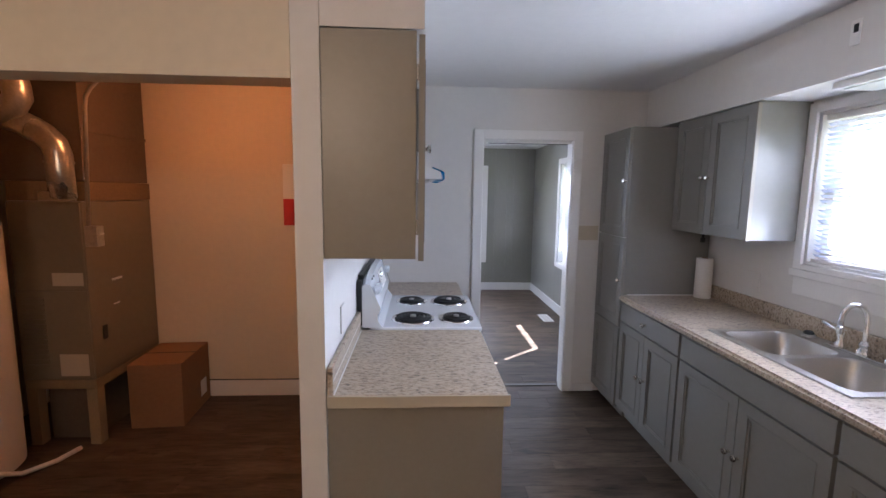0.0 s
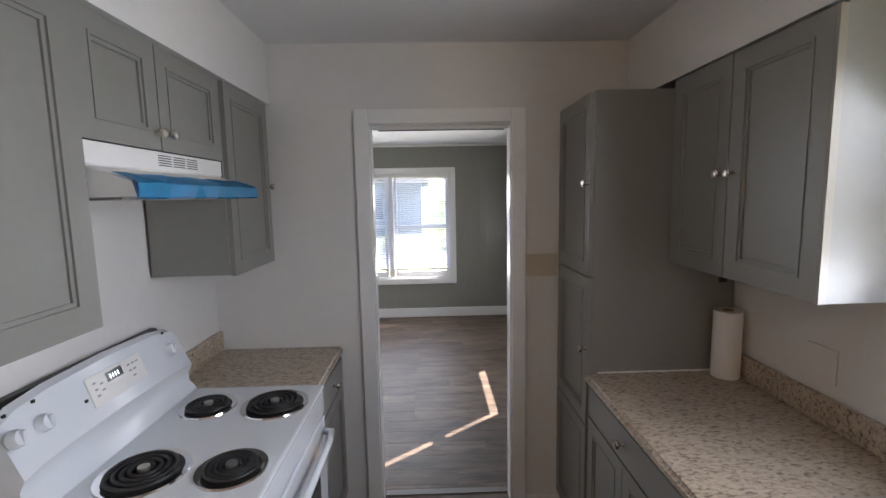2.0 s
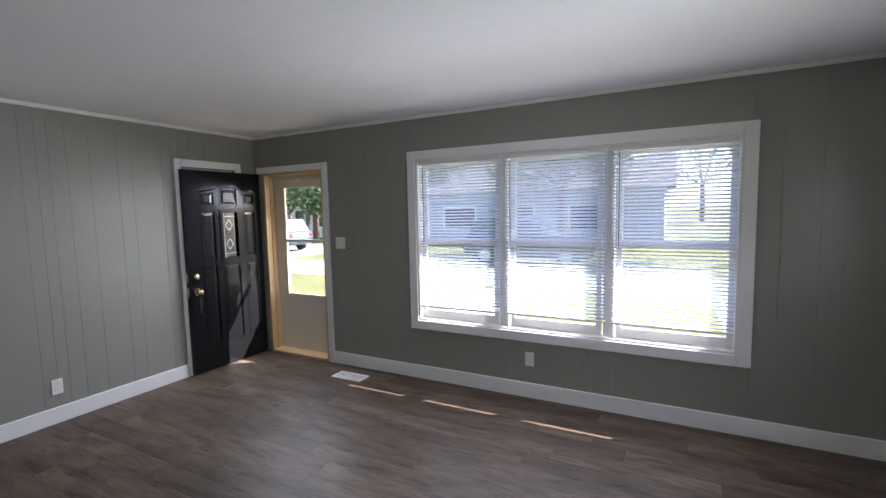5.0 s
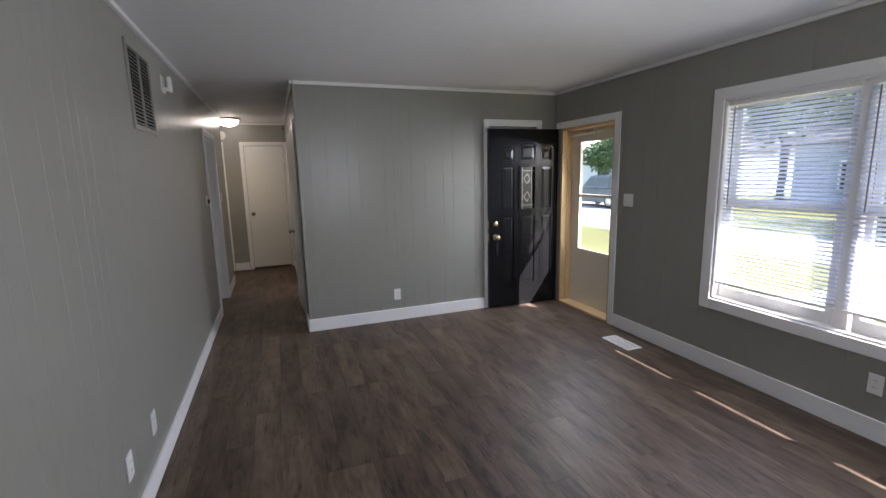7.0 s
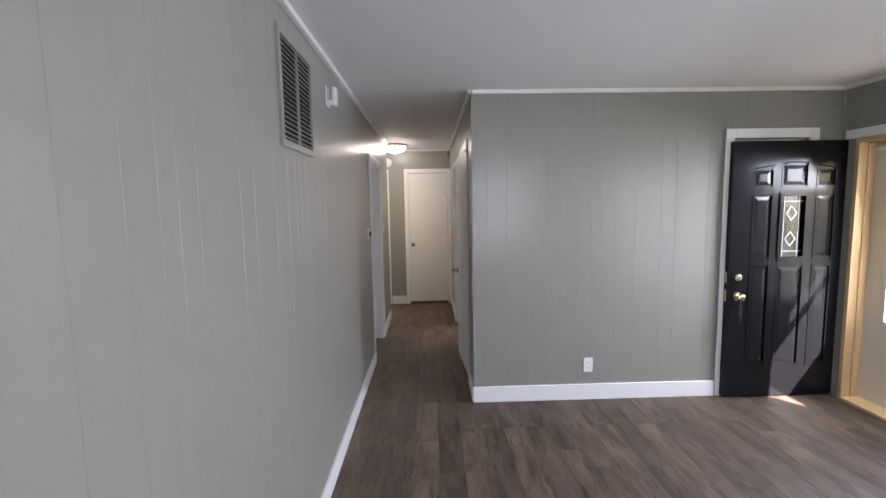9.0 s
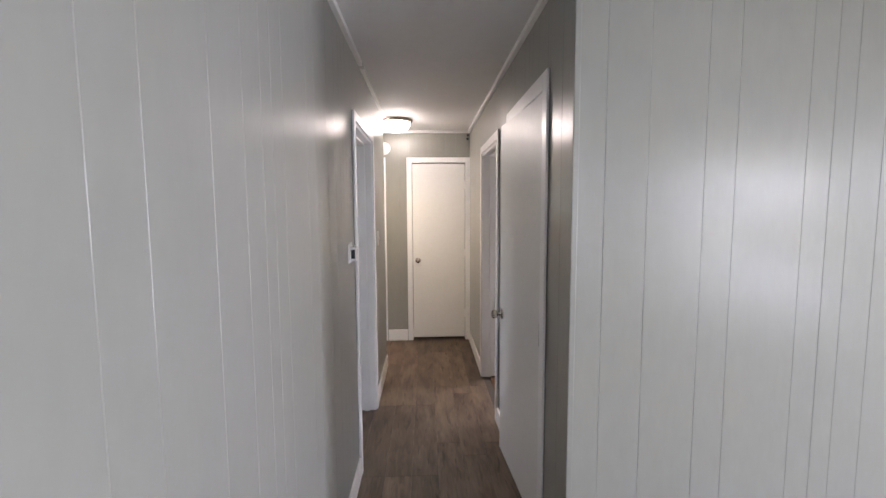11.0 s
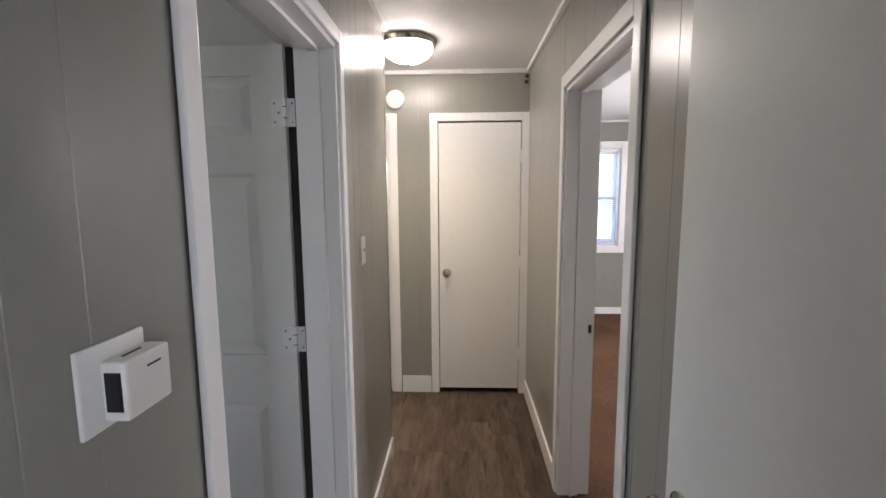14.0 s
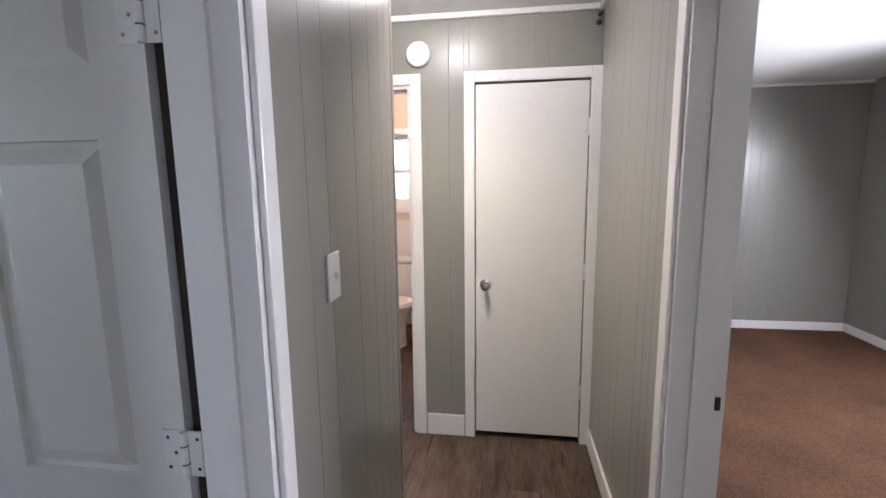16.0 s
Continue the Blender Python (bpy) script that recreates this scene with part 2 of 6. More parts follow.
M_LAM = laminate("laminate_top")
M_STEEL = mat("brushed_steel", (0.50, 0.48, 0.45), 0.36, metal=1.0, vary=0.06, scale=20)
M_CHROME = mat("chrome", (0.8, 0.8, 0.8), 0.08, metal=1.0, vary=0.02)
M_NICKEL = mat("satin_nickel", (0.62, 0.58, 0.52), 0.25, metal=1.0, vary=0.03)
M_BRASS = mat("polished_brass", (0.8, 0.68, 0.42), 0.18, metal=1.0, vary=0.04)
M_ENAMEL = mat("white_enamel", (0.70, 0.73, 0.76), 0.14, vary=0.01, coat=0.4)
M_BLACK = mat("black_metal", (0.012, 0.012, 0.012), 0.45, vary=0.1)
# near-black that paints the shade inside gaps, slots and ducts
M_GAP_SHADE = mat("gap_shade", (0.01, 0.01, 0.01), 0.9)
M_DOORBLACK = mat("black_door_paint", (0.009, 0.009, 0.010), 0.2, vary=0.15, scale=4, bump=0.05, bump_scale=50, spec=0.2)
M_PINE = mat("bare_pine", (0.62, 0.43, 0.22), 0.5, vary=0.14, scale=6, stretch=(8, 8, 1), bump=0.08)
M_STORM = mat("almond_storm_door", (0.72, 0.66, 0.54), 0.4, vary=0.03)
M_GLASS = window_glass("pane_glass")
M_LEADED = window_glass("leaded_glass", (0.5, 0.51, 0.5), 0.08, 0.2)
M_SLAT = slat_vinyl("blind_vinyl")
M_PLASTIC = mat("white_plastic", (0.78, 0.77, 0.74), 0.35, vary=0.02)
M_ALMOND = mat("almond_plastic", (0.55, 0.49, 0.38), 0.4, vary=0.03)
M_FILM = mat("blue_protective_film", (0.02, 0.33, 0.62), 0.25, vary=0.12, scale=12, bump=0.4, bump_scale=25)
M_HOODW = mat("hood_white", (0.72, 0.71, 0.69), 0.3, vary=0.02)
M_PAPER = mat("paper_towel", (0.75, 0.72, 0.68), 0.9, vary=0.03, bump=0.5, bump_scale=120)
# beige darkened so the colour carries the closet's shade on the furnace
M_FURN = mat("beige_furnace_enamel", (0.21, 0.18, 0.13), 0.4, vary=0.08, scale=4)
M_GALV = mat("galvanised_steel", (0.5, 0.48, 0.45), 0.3, metal=0.9, vary=0.25, scale=9)
M_PLENUM = mat("dull_duct_wrap", (0.13, 0.10, 0.075), 0.6, vary=0.15, scale=5)
M_CARD = mat("brown_cardboard", (0.26, 0.14, 0.07), 0.8, vary=0.1, scale=5, bump=0.1)
M_RED = mat("red_paper", (0.45, 0.02, 0.02), 0.6)
M_BATHWALL = mat("peach_bath_wall", (0.70, 0.58, 0.48), 0.5, vary=0.03)
M_CERAMIC = mat("white_ceramic", (0.80, 0.79, 0.77), 0.12, vary=0.01, coat=0.3)
M_GRASS = mat("lawn_grass", (0.15, 0.15, 0.065), 0.9, vary=0.45, scale=2.2, bump=1.0, bump_scale=30, spec=0.1)
M_CONC = mat("pale_concrete", (0.46, 0.44, 0.40), 0.85, vary=0.1, scale=1.5, bump=0.3)
M_LEAF = mat("tree_leaves", (0.06, 0.11, 0.03), 0.6, vary=0.4, scale=3, by_object=0.2)
M_BARK = mat("tree_bark", (0.12, 0.09, 0.07), 0.9, vary=0.3, scale=6, bump=0.8, bump_scale=20)
M_SIDING = mat("white_siding", (0.68, 0.68, 0.66), 0.6, vary=0.04)
M_SIDING2 = mat("blue_grey_siding", (0.30, 0.33, 0.38), 0.6, vary=0.05)
M_ROOF = mat("grey_shingles", (0.11, 0.10, 0.10), 0.9, vary=0.25, scale=8, bump=0.6, bump_scale=30)
M_CARPAINT = mat("slate_car_paint", (0.045, 0.065, 0.09), 0.3, metal=0.0, vary=0.03, coat=0.3)
M_CARGLASS = mat("dark_car_glass", (0.02, 0.025, 0.03), 0.08, vary=0.02)
M_TYRE = mat("tyre_rubber", (0.02, 0.02, 0.02), 0.8)
M_LAMPGLASS = glowing("lit_lamp_glass", (1.0, 0.90, 0.76), 3.0)
M_LCD = mat("dark_display", (0.01, 0.012, 0.014), 0.15)
M_DIGIT = glowing("lit_digits", (0.75, 0.9, 1.0), 1.2)

# ---- building helpers ----


def box(bm, x0, x1, y0, y1, z0, z1, bevel=0.0):
    r = bmesh.ops.create_cube(bm, size=1.0, matrix=Matrix.Translation(((x0 + x1) / 2, (y0 + y1) / 2, (z0 + z1) / 2))
                              @ Matrix.Diagonal((abs(x1 - x0), abs(y1 - y0), abs(z1 - z0), 1)))
    if bevel:
        es = list({e for v in r["verts"] for e in v.link_edges})
        bmesh.ops.bevel(bm, geom=es, offset=bevel, segments=2, affect="EDGES", profile=0.6)
    return bm


def B(*boxes, bevel=0.0):
    bm = bmesh.new()
    for b in boxes:
        box(bm, *b, bevel=bevel)
    return bm


def cyl(bm, p, q, r, r2=None, seg=20, caps=True):
    p, q = Vector(p), Vector(q)
    d = q - p
    m = Matrix.Translation((p + q) / 2) @ d.to_track_quat("Z", "Y").to_matrix().to_4x4()
    bmesh.ops.create_cone(bm, cap_ends=caps, segments=seg, radius1=r, radius2=r if r2 is None else r2, depth=d.length, matrix=m)
    return bm


def C(p, q, r, r2=None, seg=20):
    return cyl(bmesh.new(), p, q, r, r2, seg)


def ball(bm, c, r, sx=1, sy=1, sz=1, seg=16):
    bmesh.ops.create_uvsphere(bm, u_segments=seg, v_segments=seg // 2 + 2, radius=r,
                              matrix=Matrix.Translation(c) @ Matrix.Diagonal((sx, sy, sz, 1)))
    return bm


def tube(bm, pts, r, seg=12):
    """A round tube along a smooth line through pts."""
    pts = [Vector(p) for p in pts]
    rings = []
    for i, p in enumerate(pts):
        t = (pts[min(i + 1, len(pts) - 1)] - pts[max(i - 1, 0)]).normalized()
        a = t.orthogonal().normalized() if not rings else (rings[-1][1] - t * rings[-1][1].dot(t)).normalized()
        b = t.cross(a)
        rings.append(([bm.verts.new(p + (a * math.cos(k) + b * math.sin(k)) * r) for k in [2 * math.pi * j / seg for j in range(seg)]], a))
    for (u, _), (v, _) in zip(rings, rings[1:]):
        for j in range(seg):
            bm.faces.new((u[j], u[(j + 1) % seg], v[(j + 1) % seg], v[j]))
    bm.faces.new(rings[0][0][::-1])
    bm.faces.new(rings[-1][0])
    return bm


def lathe(bm, profile, centre, axis="z", seg=24):
    """Turns (radius, height) pairs about an axis through centre."""
    c = Vector(centre)
    rings = []
    for r, h in profile:
        ring = []
        for j in range(seg):
            a = 2 * math.pi * j / seg
            u, v = r * math.cos(a), r * math.sin(a)
            o = {"z": (u, v, h), "x": (h, u, v), "y": (u, h, v), "-x": (-h, u, v), "-y": (u, -h, v), "-z": (u, v, -h)}[axis]
            ring.append(bm.verts.new(c + Vector(o)))
        rings.append(ring)
    for a, b in zip(rings, rings[1:]):
        for j in range(seg):
            bm.faces.new((a[j], a[(j + 1) % seg], b[(j + 1) % seg], b[j]))
    bm.faces.new(rings[0][::-1])
    bm.faces.new(rings[-1])
    bmesh.ops.recalc_face_normals(bm, faces=bm.faces[:])
    return bm


def plate(bm, u0, u1, v0, v1, holes, d0, d1, f):
    """A slab from d0 to d1 with rectangular holes (u0, u1, v0, v1); f lays (u, v, d) into space."""
    us = sorted({round(x, 5) for x in [u0, u1] + [k for h in holes for k in h[:2]] if u0 - 1e-6 <= x <= u1 + 1e-6})
    vs = sorted({round(x, 5) for x in [v0, v1] + [k for h in holes for k in h[2:]] if v0 - 1e-6 <= x <= v1 + 1e-6})
    cells = {}
    for i in range(len(us) - 1):
        for j in range(len(vs) - 1):
            cu, cv = (us[i] + us[i + 1]) / 2, (vs[j] + vs[j + 1]) / 2
            if not any(h[0] < cu < h[1] and h[2] < cv < h[3] for h in holes):
                cells[i, j] = True
    made = {}

    def vert(i, j, d):
        if (i, j, d) not in made:
            made[i, j, d] = bm.verts.new(f(us[i], vs[j], (d0, d1)[d]))
        return made[i, j, d]

    for i, j in cells:
        for d in (0, 1):
            bm.faces.new([vert(i, j, d), vert(i + 1, j, d), vert(i + 1, j + 1, d), vert(i, j + 1, d)])
        for a, b, other in (((i, j), (i, j + 1), (i - 1, j)), ((i + 1, j), (i + 1, j + 1), (i + 1, j)),
                            ((i, j), (i + 1, j), (i, j - 1)), ((i, j + 1), (i + 1, j + 1), (i, j + 1))):
            if other not in cells:
                bm.faces.new([vert(*a, 0), vert(*b, 0), vert(*b, 1), vert(*a, 1)])
    bmesh.ops.recalc_face_normals(bm, faces=bm.faces[:])
    return bm


def ALONG_X(u, v, d):
    return (u, d, v)


def ALONG_Y(u, v, d):
    return (d, u, v)


def mesh_of(name, bm, material, smooth=False):
    me = bpy.data.meshes.new(name)
    if smooth:
        for fc in bm.faces:
            fc.smooth = True
        me_angle = radians(40)
        for e in bm.edges:
            if len(e.link_faces) == 2 and e.calc_face_angle(0) > me_angle:
                e.smooth = False
    bm.to_mesh(me)
    bm.free()
    me.materials.append(material)
    return me


def thing(name, loc, label, category, group="", kind="", rz=0.0):
    ob = new(name)
    ob.empty_display_size = 0.1
    ob.location = loc
    ob.rotation_euler = (0, 0, radians(rz))
    return tagged(ob, label, category, group, kind)


def part(name, bm, material, parent, label="", smooth=False):
    """One mesh under a thing or a part; its coordinates are the thing's own."""
    ob = new(name, mesh_of(name, bm, material, smooth))
    ob.parent = parent
    if label:
        ob["label"] = label
    return ob


def solid(name, bm, material, label="", category="", group="", kind="", smooth=False):
    return tagged(new(name, mesh_of(name, bm, material, smooth)), label, category, group, kind)


def structure(name, bm, material, label, category):
    return solid(name, bm, material, label, category, kind="structure")

# ---- structure ----
CE, CK = 2.385, 2.42          # ceiling heights: living side, kitchen side
LRN, LRE, LRW, LRS = 7.76, 2.715, -2.675, 4.04
KN, KE, KW = 3.86, 2.875, 0.49
HN, END = 4.945, -6.22

wall_north = structure("wall_north", plate(bmesh.new(), -2.8, LRE + 0.17, -0.3, 2.6, [(-2.55, -1.69, -0.02, 1.985), (-0.6, 1.85, 0.55, 1.995)],
                       LRN, LRN + 0.16, ALONG_X), M_WALL, "grey painted panelled front wall of the living room", "wall")
wall_east = structure("wall_east", plate(bmesh.new(), LRS, LRN, -0.3, 2.6, [(5.36, 6.38, 0.70, 2.03)], LRE, LRE + 0.17, ALONG_Y), M_WALL,
                      "grey painted panelled side wall with one window", "wall")
wall_west = structure("wall_west", plate(bmesh.new(), HN + 0.14, LRN, -0.3, 2.6, [(6.925, 7.5, -0.02, 2.01)], LRW - 0.1, LRW, ALONG_Y), M_WALL,
                      "grey painted panelled wall beside the front door", "wall")
# the wall between living room and kitchen, in two skins so that each side has its own paint
wall_south = structure("wall_south", plate(bmesh.new(), -5.37, LRE, -0.3, 2.6, [(1.262, 2.026, -0.02, 2.07), (-4.44, -3.63, -0.02, 2.0)],
                       KN + 0.09, LRS, ALONG_X), M_WALL, "long grey painted panelled wall with a return air grille", "wall")
wall_kitchen_north = structure("wall_kitchen_north", plate(bmesh.new(), -5.37, KE + 0.15, -0.3, 2.6, [(1.295, 2.002, -0.02, 2.04), (-4.6, -3.63, -0.02, 2.0)],
                               KN, KN + 0.087, ALONG_X), M_WHITE_WALL, "white painted kitchen wall around the doorway", "wall")
wall_hall_north = structure("wall_hall_north", plate(bmesh.new(), END, LRW, -0.3, 2.6, [(-3.8, -3.04, -0.02, 2.01), (-5.06, -4.235, -0.02, 1.99)],
                            HN, HN + 0.14, ALONG_X), M_WALL, "grey painted panelled hallway wall with two doorways", "wall")
wall_hall_end = structure("wall_hall_end", plate(bmesh.new(), 2.6, HN + 0.1, -0.3, 2.6, [(4.285, 4.885, -0.02, 2.03), (3.2, 3.935, -0.02, 2.03)],
                          END - 0.11, END, ALONG_Y), M_WALL, "grey painted panelled wall closing the hallway", "wall")
wall_alcove = structure("wall_alcove", B((-5.368, -5.26, 2.6, KN - 0.002, -0.3, 2.6), (END, -5.26, 2.5, 2.597, -0.3, 2.6)), M_WALL,
                        "plain grey wall of the hallway alcove", "wall")
wall_kitchen_east = structure("wall_kitchen_east", plate(bmesh.new(), -1.6, KN, -0.3, 2.6, [(1.48, 2.64, 1.27, 2.06)], KE, KE + 0.16, ALONG_Y),
                              M_WHITE_WALL, "white painted kitchen wall with the window over the sink", "wall")
wall_kitchen_west = structure("wall_kitchen_west", B((0.4, KW, 1.865, KN, -0.3, 2.6)), M_WHITE_WALL, "white painted wall behind the stove", "wall")
wall_closet_front = structure("wall_closet_front", plate(bmesh.new(), -2.0, 0.398, -0.3, 2.6, [(-0.95, 0.398, -0.32, 1.975)], 1.865, 1.99, ALONG_X),
                              M_CREAM, "cream painted wall with the wide utility closet opening", "wall")
wall_closet_side = structure("wall_closet_side", B((-2.1, -2.003, -1.6, KN, -0.3, 2.6)), M_CREAM, "cream painted utility closet side wall", "wall")
wall_closet_back = structure("wall_closet_back", B((-2.0, 0.398, 3.835, 3.857, 0, 2.42)), M_CREAM, "cream painted utility closet back wall", "wall")
wall_dining_south = structure("wall_dining_south", B((-2.1, KE + 0.16, -1.75, -1.602, -0.3, 2.6)), M_WHITE_WALL, "plain white wall behind the dining area", "wall")
wall_bed_west = structure("wall_bed_west", plate(bmesh.new(), HN + 0.14, 7.92, -0.3, 2.6, [(5.55, 6.38, 0.86, 2.05)], -8.65, -8.5, ALONG_Y), M_WALL,
                          "grey bedroom wall with a window", "wall")
wall_bed_north = structure("wall_bed_north", plate(bmesh.new(), -8.65, -2.803, -0.3, 2.6, [(-7.0, -5.6, 0.86, 2.05)], LRN, LRN + 0.16, ALONG_X), M_WALL, "grey bedroom wall", "wall")
wall_bed_south = structure("wall_bed_south", B((-8.65, END - 0.112, HN, HN + 0.14, -0.3, 2.6)), M_WALL, "grey bedroom wall beside the hallway", "wall")
wall_bed_east = structure("wall_bed_east", B((-4.0, -3.9, HN + 0.142, LRN - 0.002, -0.3, 2.6)), M_WALL, "grey bedroom closet wall", "wall")
wall_room_south = structure("wall_room_south", plate(bmesh.new(), -5.3, -2.1, -0.3, 2.6, [(-4.4, -3.0, 0.9, 2.0)], 1.0, 1.12, ALONG_X), M_WHITE_WALL, "white wall of the side room with a window", "wall")
wall_room_east = structure("wall_room_east", B((-2.7, -2.6, 1.122, KN - 0.002, -0.3, 2.6)), M_WHITE_WALL, "white side room wall", "wall")
wall_room_west = structure("wall_room_west", B((-5.258, -4.468, 1.122, KN - 0.002, -0.3, 2.6)), M_WHITE_WALL, "white side room wall", "wall")
wall_bath = structure("wall_bath", plate(bmesh.new(), 2.3, 4.25, -0.3, 2.6, [(3.05, 3.62, 1.25, 2.0)], -8.4, -8.28, ALONG_Y), M_BATHWALL, "peach bathroom wall with a small window", "wall")
wall_bath_side = structure("wall_bath_side", B((-8.278, END - 0.112, 2.3, 2.4, -0.3, 2.6), (-8.278, END - 0.112, 4.15, 4.25, -0.3, 2.6)), M_BATHWALL, "peach bathroom side walls", "wall")
wall_linen = structure("wall_linen", B((-7.0, -6.9, 4.252, HN - 0.002, -0.3, 2.6), (-6.9, END - 0.112, 4.252, HN - 0.002, -0.1, -0.02)), M_WALL, "plain wall of the linen closet", "wall")
soffit_west = structure("soffit_west", B((KW + 0.002, 0.822, 1.866, KN - 0.002, 2.135, CK - 0.002)), M_WHITE_WALL, "white soffit above the stove wall cabinets", "soffit")
soffit_east = structure("soffit_east", B((2.575, KE - 0.002, -1.6, KN - 0.002, 2.125, CK - 0.002)), M_WHITE_WALL, "white soffit above the sink wall cabinets", "soffit")

ceiling = structure("ceiling", B((-8.6, LRE + 0.1, LRS - 0.09, LRN + 0.1, CE, CE + 0.12), (-8.6, -2.1, 0.9, LRS - 0.092, CE, CE + 0.12)), M_CEIL, "white painted living room and hallway ceiling", "ceiling")
ceiling_kitchen = structure("ceiling_kitchen", B((-2.1, KE + 0.1, -1.7, KN + 0.08, CK, CK + 0.12)), M_CEIL, "white painted kitchen ceiling", "ceiling")
# unseen eave, made shorter west of x -0.95 to let sun onto the front door
roof = structure("roof", B((-9.2, 3.5, -2.2, 8.72, 2.56, 2.66), (-0.95, 3.5, 7.93, 8.72, 2.42, 2.56), (-9.2, -0.95, 7.93, 8.60, 2.42, 2.56)), M_ROOF, "shingled roof with deep eaves", "roof")
floor = structure("floor", B((-6.33, KE, -1.6, LRN, -0.12, -0.006), (-2.55, -1.69, LRN, LRN + 0.15, -0.12, -0.006)), M_SUBFLOOR, "grey-brown wood-look vinyl plank floor", "floor")
floor_bath = structure("floor_bath", B((-8.28, -6.332, 2.4, 4.15, -0.12, 0.0)), M_FLOOR, "wood-look bathroom floor", "floor")
floor_bedroom = structure("floor_bedroom", B((-8.5, -3.9, HN + 0.06, LRN, -0.005, 0.008)), M_CARPET, "brown bedroom carpet", "carpet")
floor_side_room = structure("floor_side_room", B((-5.2, -2.1, 1.0, KN + 0.05, -0.005, 0.006)), M_CARPET, "brown side room carpet", "carpet")
foundation = structure("foundation", B((-8.6, 2.9, -1.7, 7.9, -0.6, -0.13)), M_CONC, "concrete house foundation", "foundation")


# -- trim --
def trim(name, boxes, label, m=M_TRIM, bevel=0.004):
    return structure(name, B(*boxes, bevel=bevel), m, label, "trim")


BH = 0.125
trim("baseboard_1", [(-1.62, LRE, LRN - 0.016, LRN - 0.002, 0, BH)], "white baseboard under the front windows")
trim("baseboard_2", [(LRE - 0.016, LRE - 0.002, LRS, LRN - 0.017, 0, BH)], "white baseboard along the side wall")
trim("baseboard_3", [(LRW + 0.006, LRW + 0.02, HN - 0.012, 6.85, 0, BH)], "white baseboard beside the closet door")
trim("baseboard_4", [(-3.58, 1.2, LRS + 0.006, LRS + 0.02, 0, 0.11)], "white baseboard along the long wall")
trim("baseboard_5", [(2.09, LRE - 0.018, LRS + 0.006, LRS + 0.02, 0, 0.11)], "white baseboard beside the kitchen doorway")
trim("baseboard_6", [(-5.37, -4.49, LRS + 0.006, LRS + 0.02, 0, 0.11)], "white hallway baseboard")
trim("baseboard_7", [(END, -5.13, HN - 0.02, HN - 0.006, 0, 0.11)], "white hallway baseboard")
trim("baseboard_8", [(-4.172, -3.87, HN - 0.02, HN - 0.006, 0, 0.11), (-2.975, LRW + 0.004, HN - 0.02, HN - 0.006, 0, 0.11)], "white hallway baseboard by the closet door")
trim("baseboard_9", [(END + 0.006, END + 0.02, 4.0, 4.222, 0, 0.13)], "white baseboard between two doors")
trim("baseboard_10", [(-8.49, -8.478, HN + 0.1, LRN, 0, 0.09), (-8.49, -3.9, LRN - 0.014, LRN - 0.002, 0, 0.09)], "white bedroom baseboard")
trim("baseboard_11", [(-2.0, 0.395, 3.82, 3.833, 0, 0.13)], "white utility closet baseboard")
# thin black strips paint the shade of the crack over the baseboard
structure("baseboard_gap_shade_1", B((-0.92, 0.15, 3.8205, 3.8345, 0.1303, 0.1335), (0.18, 0.39, 3.8205, 3.8345, 0.1303, 0.1325)), M_GAP_SHADE, "black strips for the shade in the gap above the closet baseboard", "gap")
trim("baseboard_12", [(2.08, 2.262, KN - 0.014, KN - 0.002, 0, 0.06)], "white kitchen baseboard")
for k, b in enumerate([(LRW, LRE, LRN - 0.03, LRN - 0.002, CE - 0.03, CE - 0.002), (LRE - 0.03, LRE - 0.002, LRS, LRN - 0.032, CE - 0.03, CE - 0.002),
                       (LRW + 0.006, LRW + 0.034, HN, LRN - 0.032, CE - 0.03, CE - 0.002), (-5.37, LRE - 0.032, LRS + 0.006, LRS + 0.032, CE - 0.03, CE - 0.002),
                       (END, LRW + 0.032, HN - 0.032, HN - 0.006, CE - 0.03, CE - 0.002), (END + 0.006, END + 0.03, 3.0, HN - 0.034, CE - 0.03, CE - 0.002),
                       (-8.49, -8.47, HN + 0.1, LRN, CE - 0.03, CE - 0.002)]):
    trim("crown_trim_%d" % (k + 1), [b], "thin white crown moulding at the ceiling")
trim("corner_trim_1", [(LRW - 0.036, LRW + 0.009, HN - 0.009, HN + 0.014, BH, CE - 0.03)], "painted corner trim at the hallway entrance", M_WALL)
trim("corner_trim_2", [(-5.385, -5.36, LRS - 0.012, LRS + 0.009, 0.11, CE - 0.03)], "painted corner trim at the hallway end", M_WALL)
trim("corner_trim_3", [(LRW + 0.006, LRW + 0.022, LRN - 0.018, LRN - 0.004, 2.06, CE - 0.03)], "painted corner trim", M_WALL)


def casing(name, lo, hi, top, at, depth, along, label, w=0.07, material=M_TRIM, bottom=0.0):
    """Door casing: two legs and a head, at the plane 'at', proud by depth (signed)."""
    bm = bmesh.new()
    a, b = sorted((at, at + depth))
    for u0, u1, v0, v1 in ((lo - w, lo, bottom, top + w), (hi, hi + w, bottom, top + w), (lo, hi, top, top + w)):
        if along == "x":
            box(bm, u0, u1, a, b, v0, v1, bevel=0.005)
        else:
            box(bm, a, b, u0, u1, v0, v1, bevel=0.005)
    return structure(name, bm, material, label, "trim")


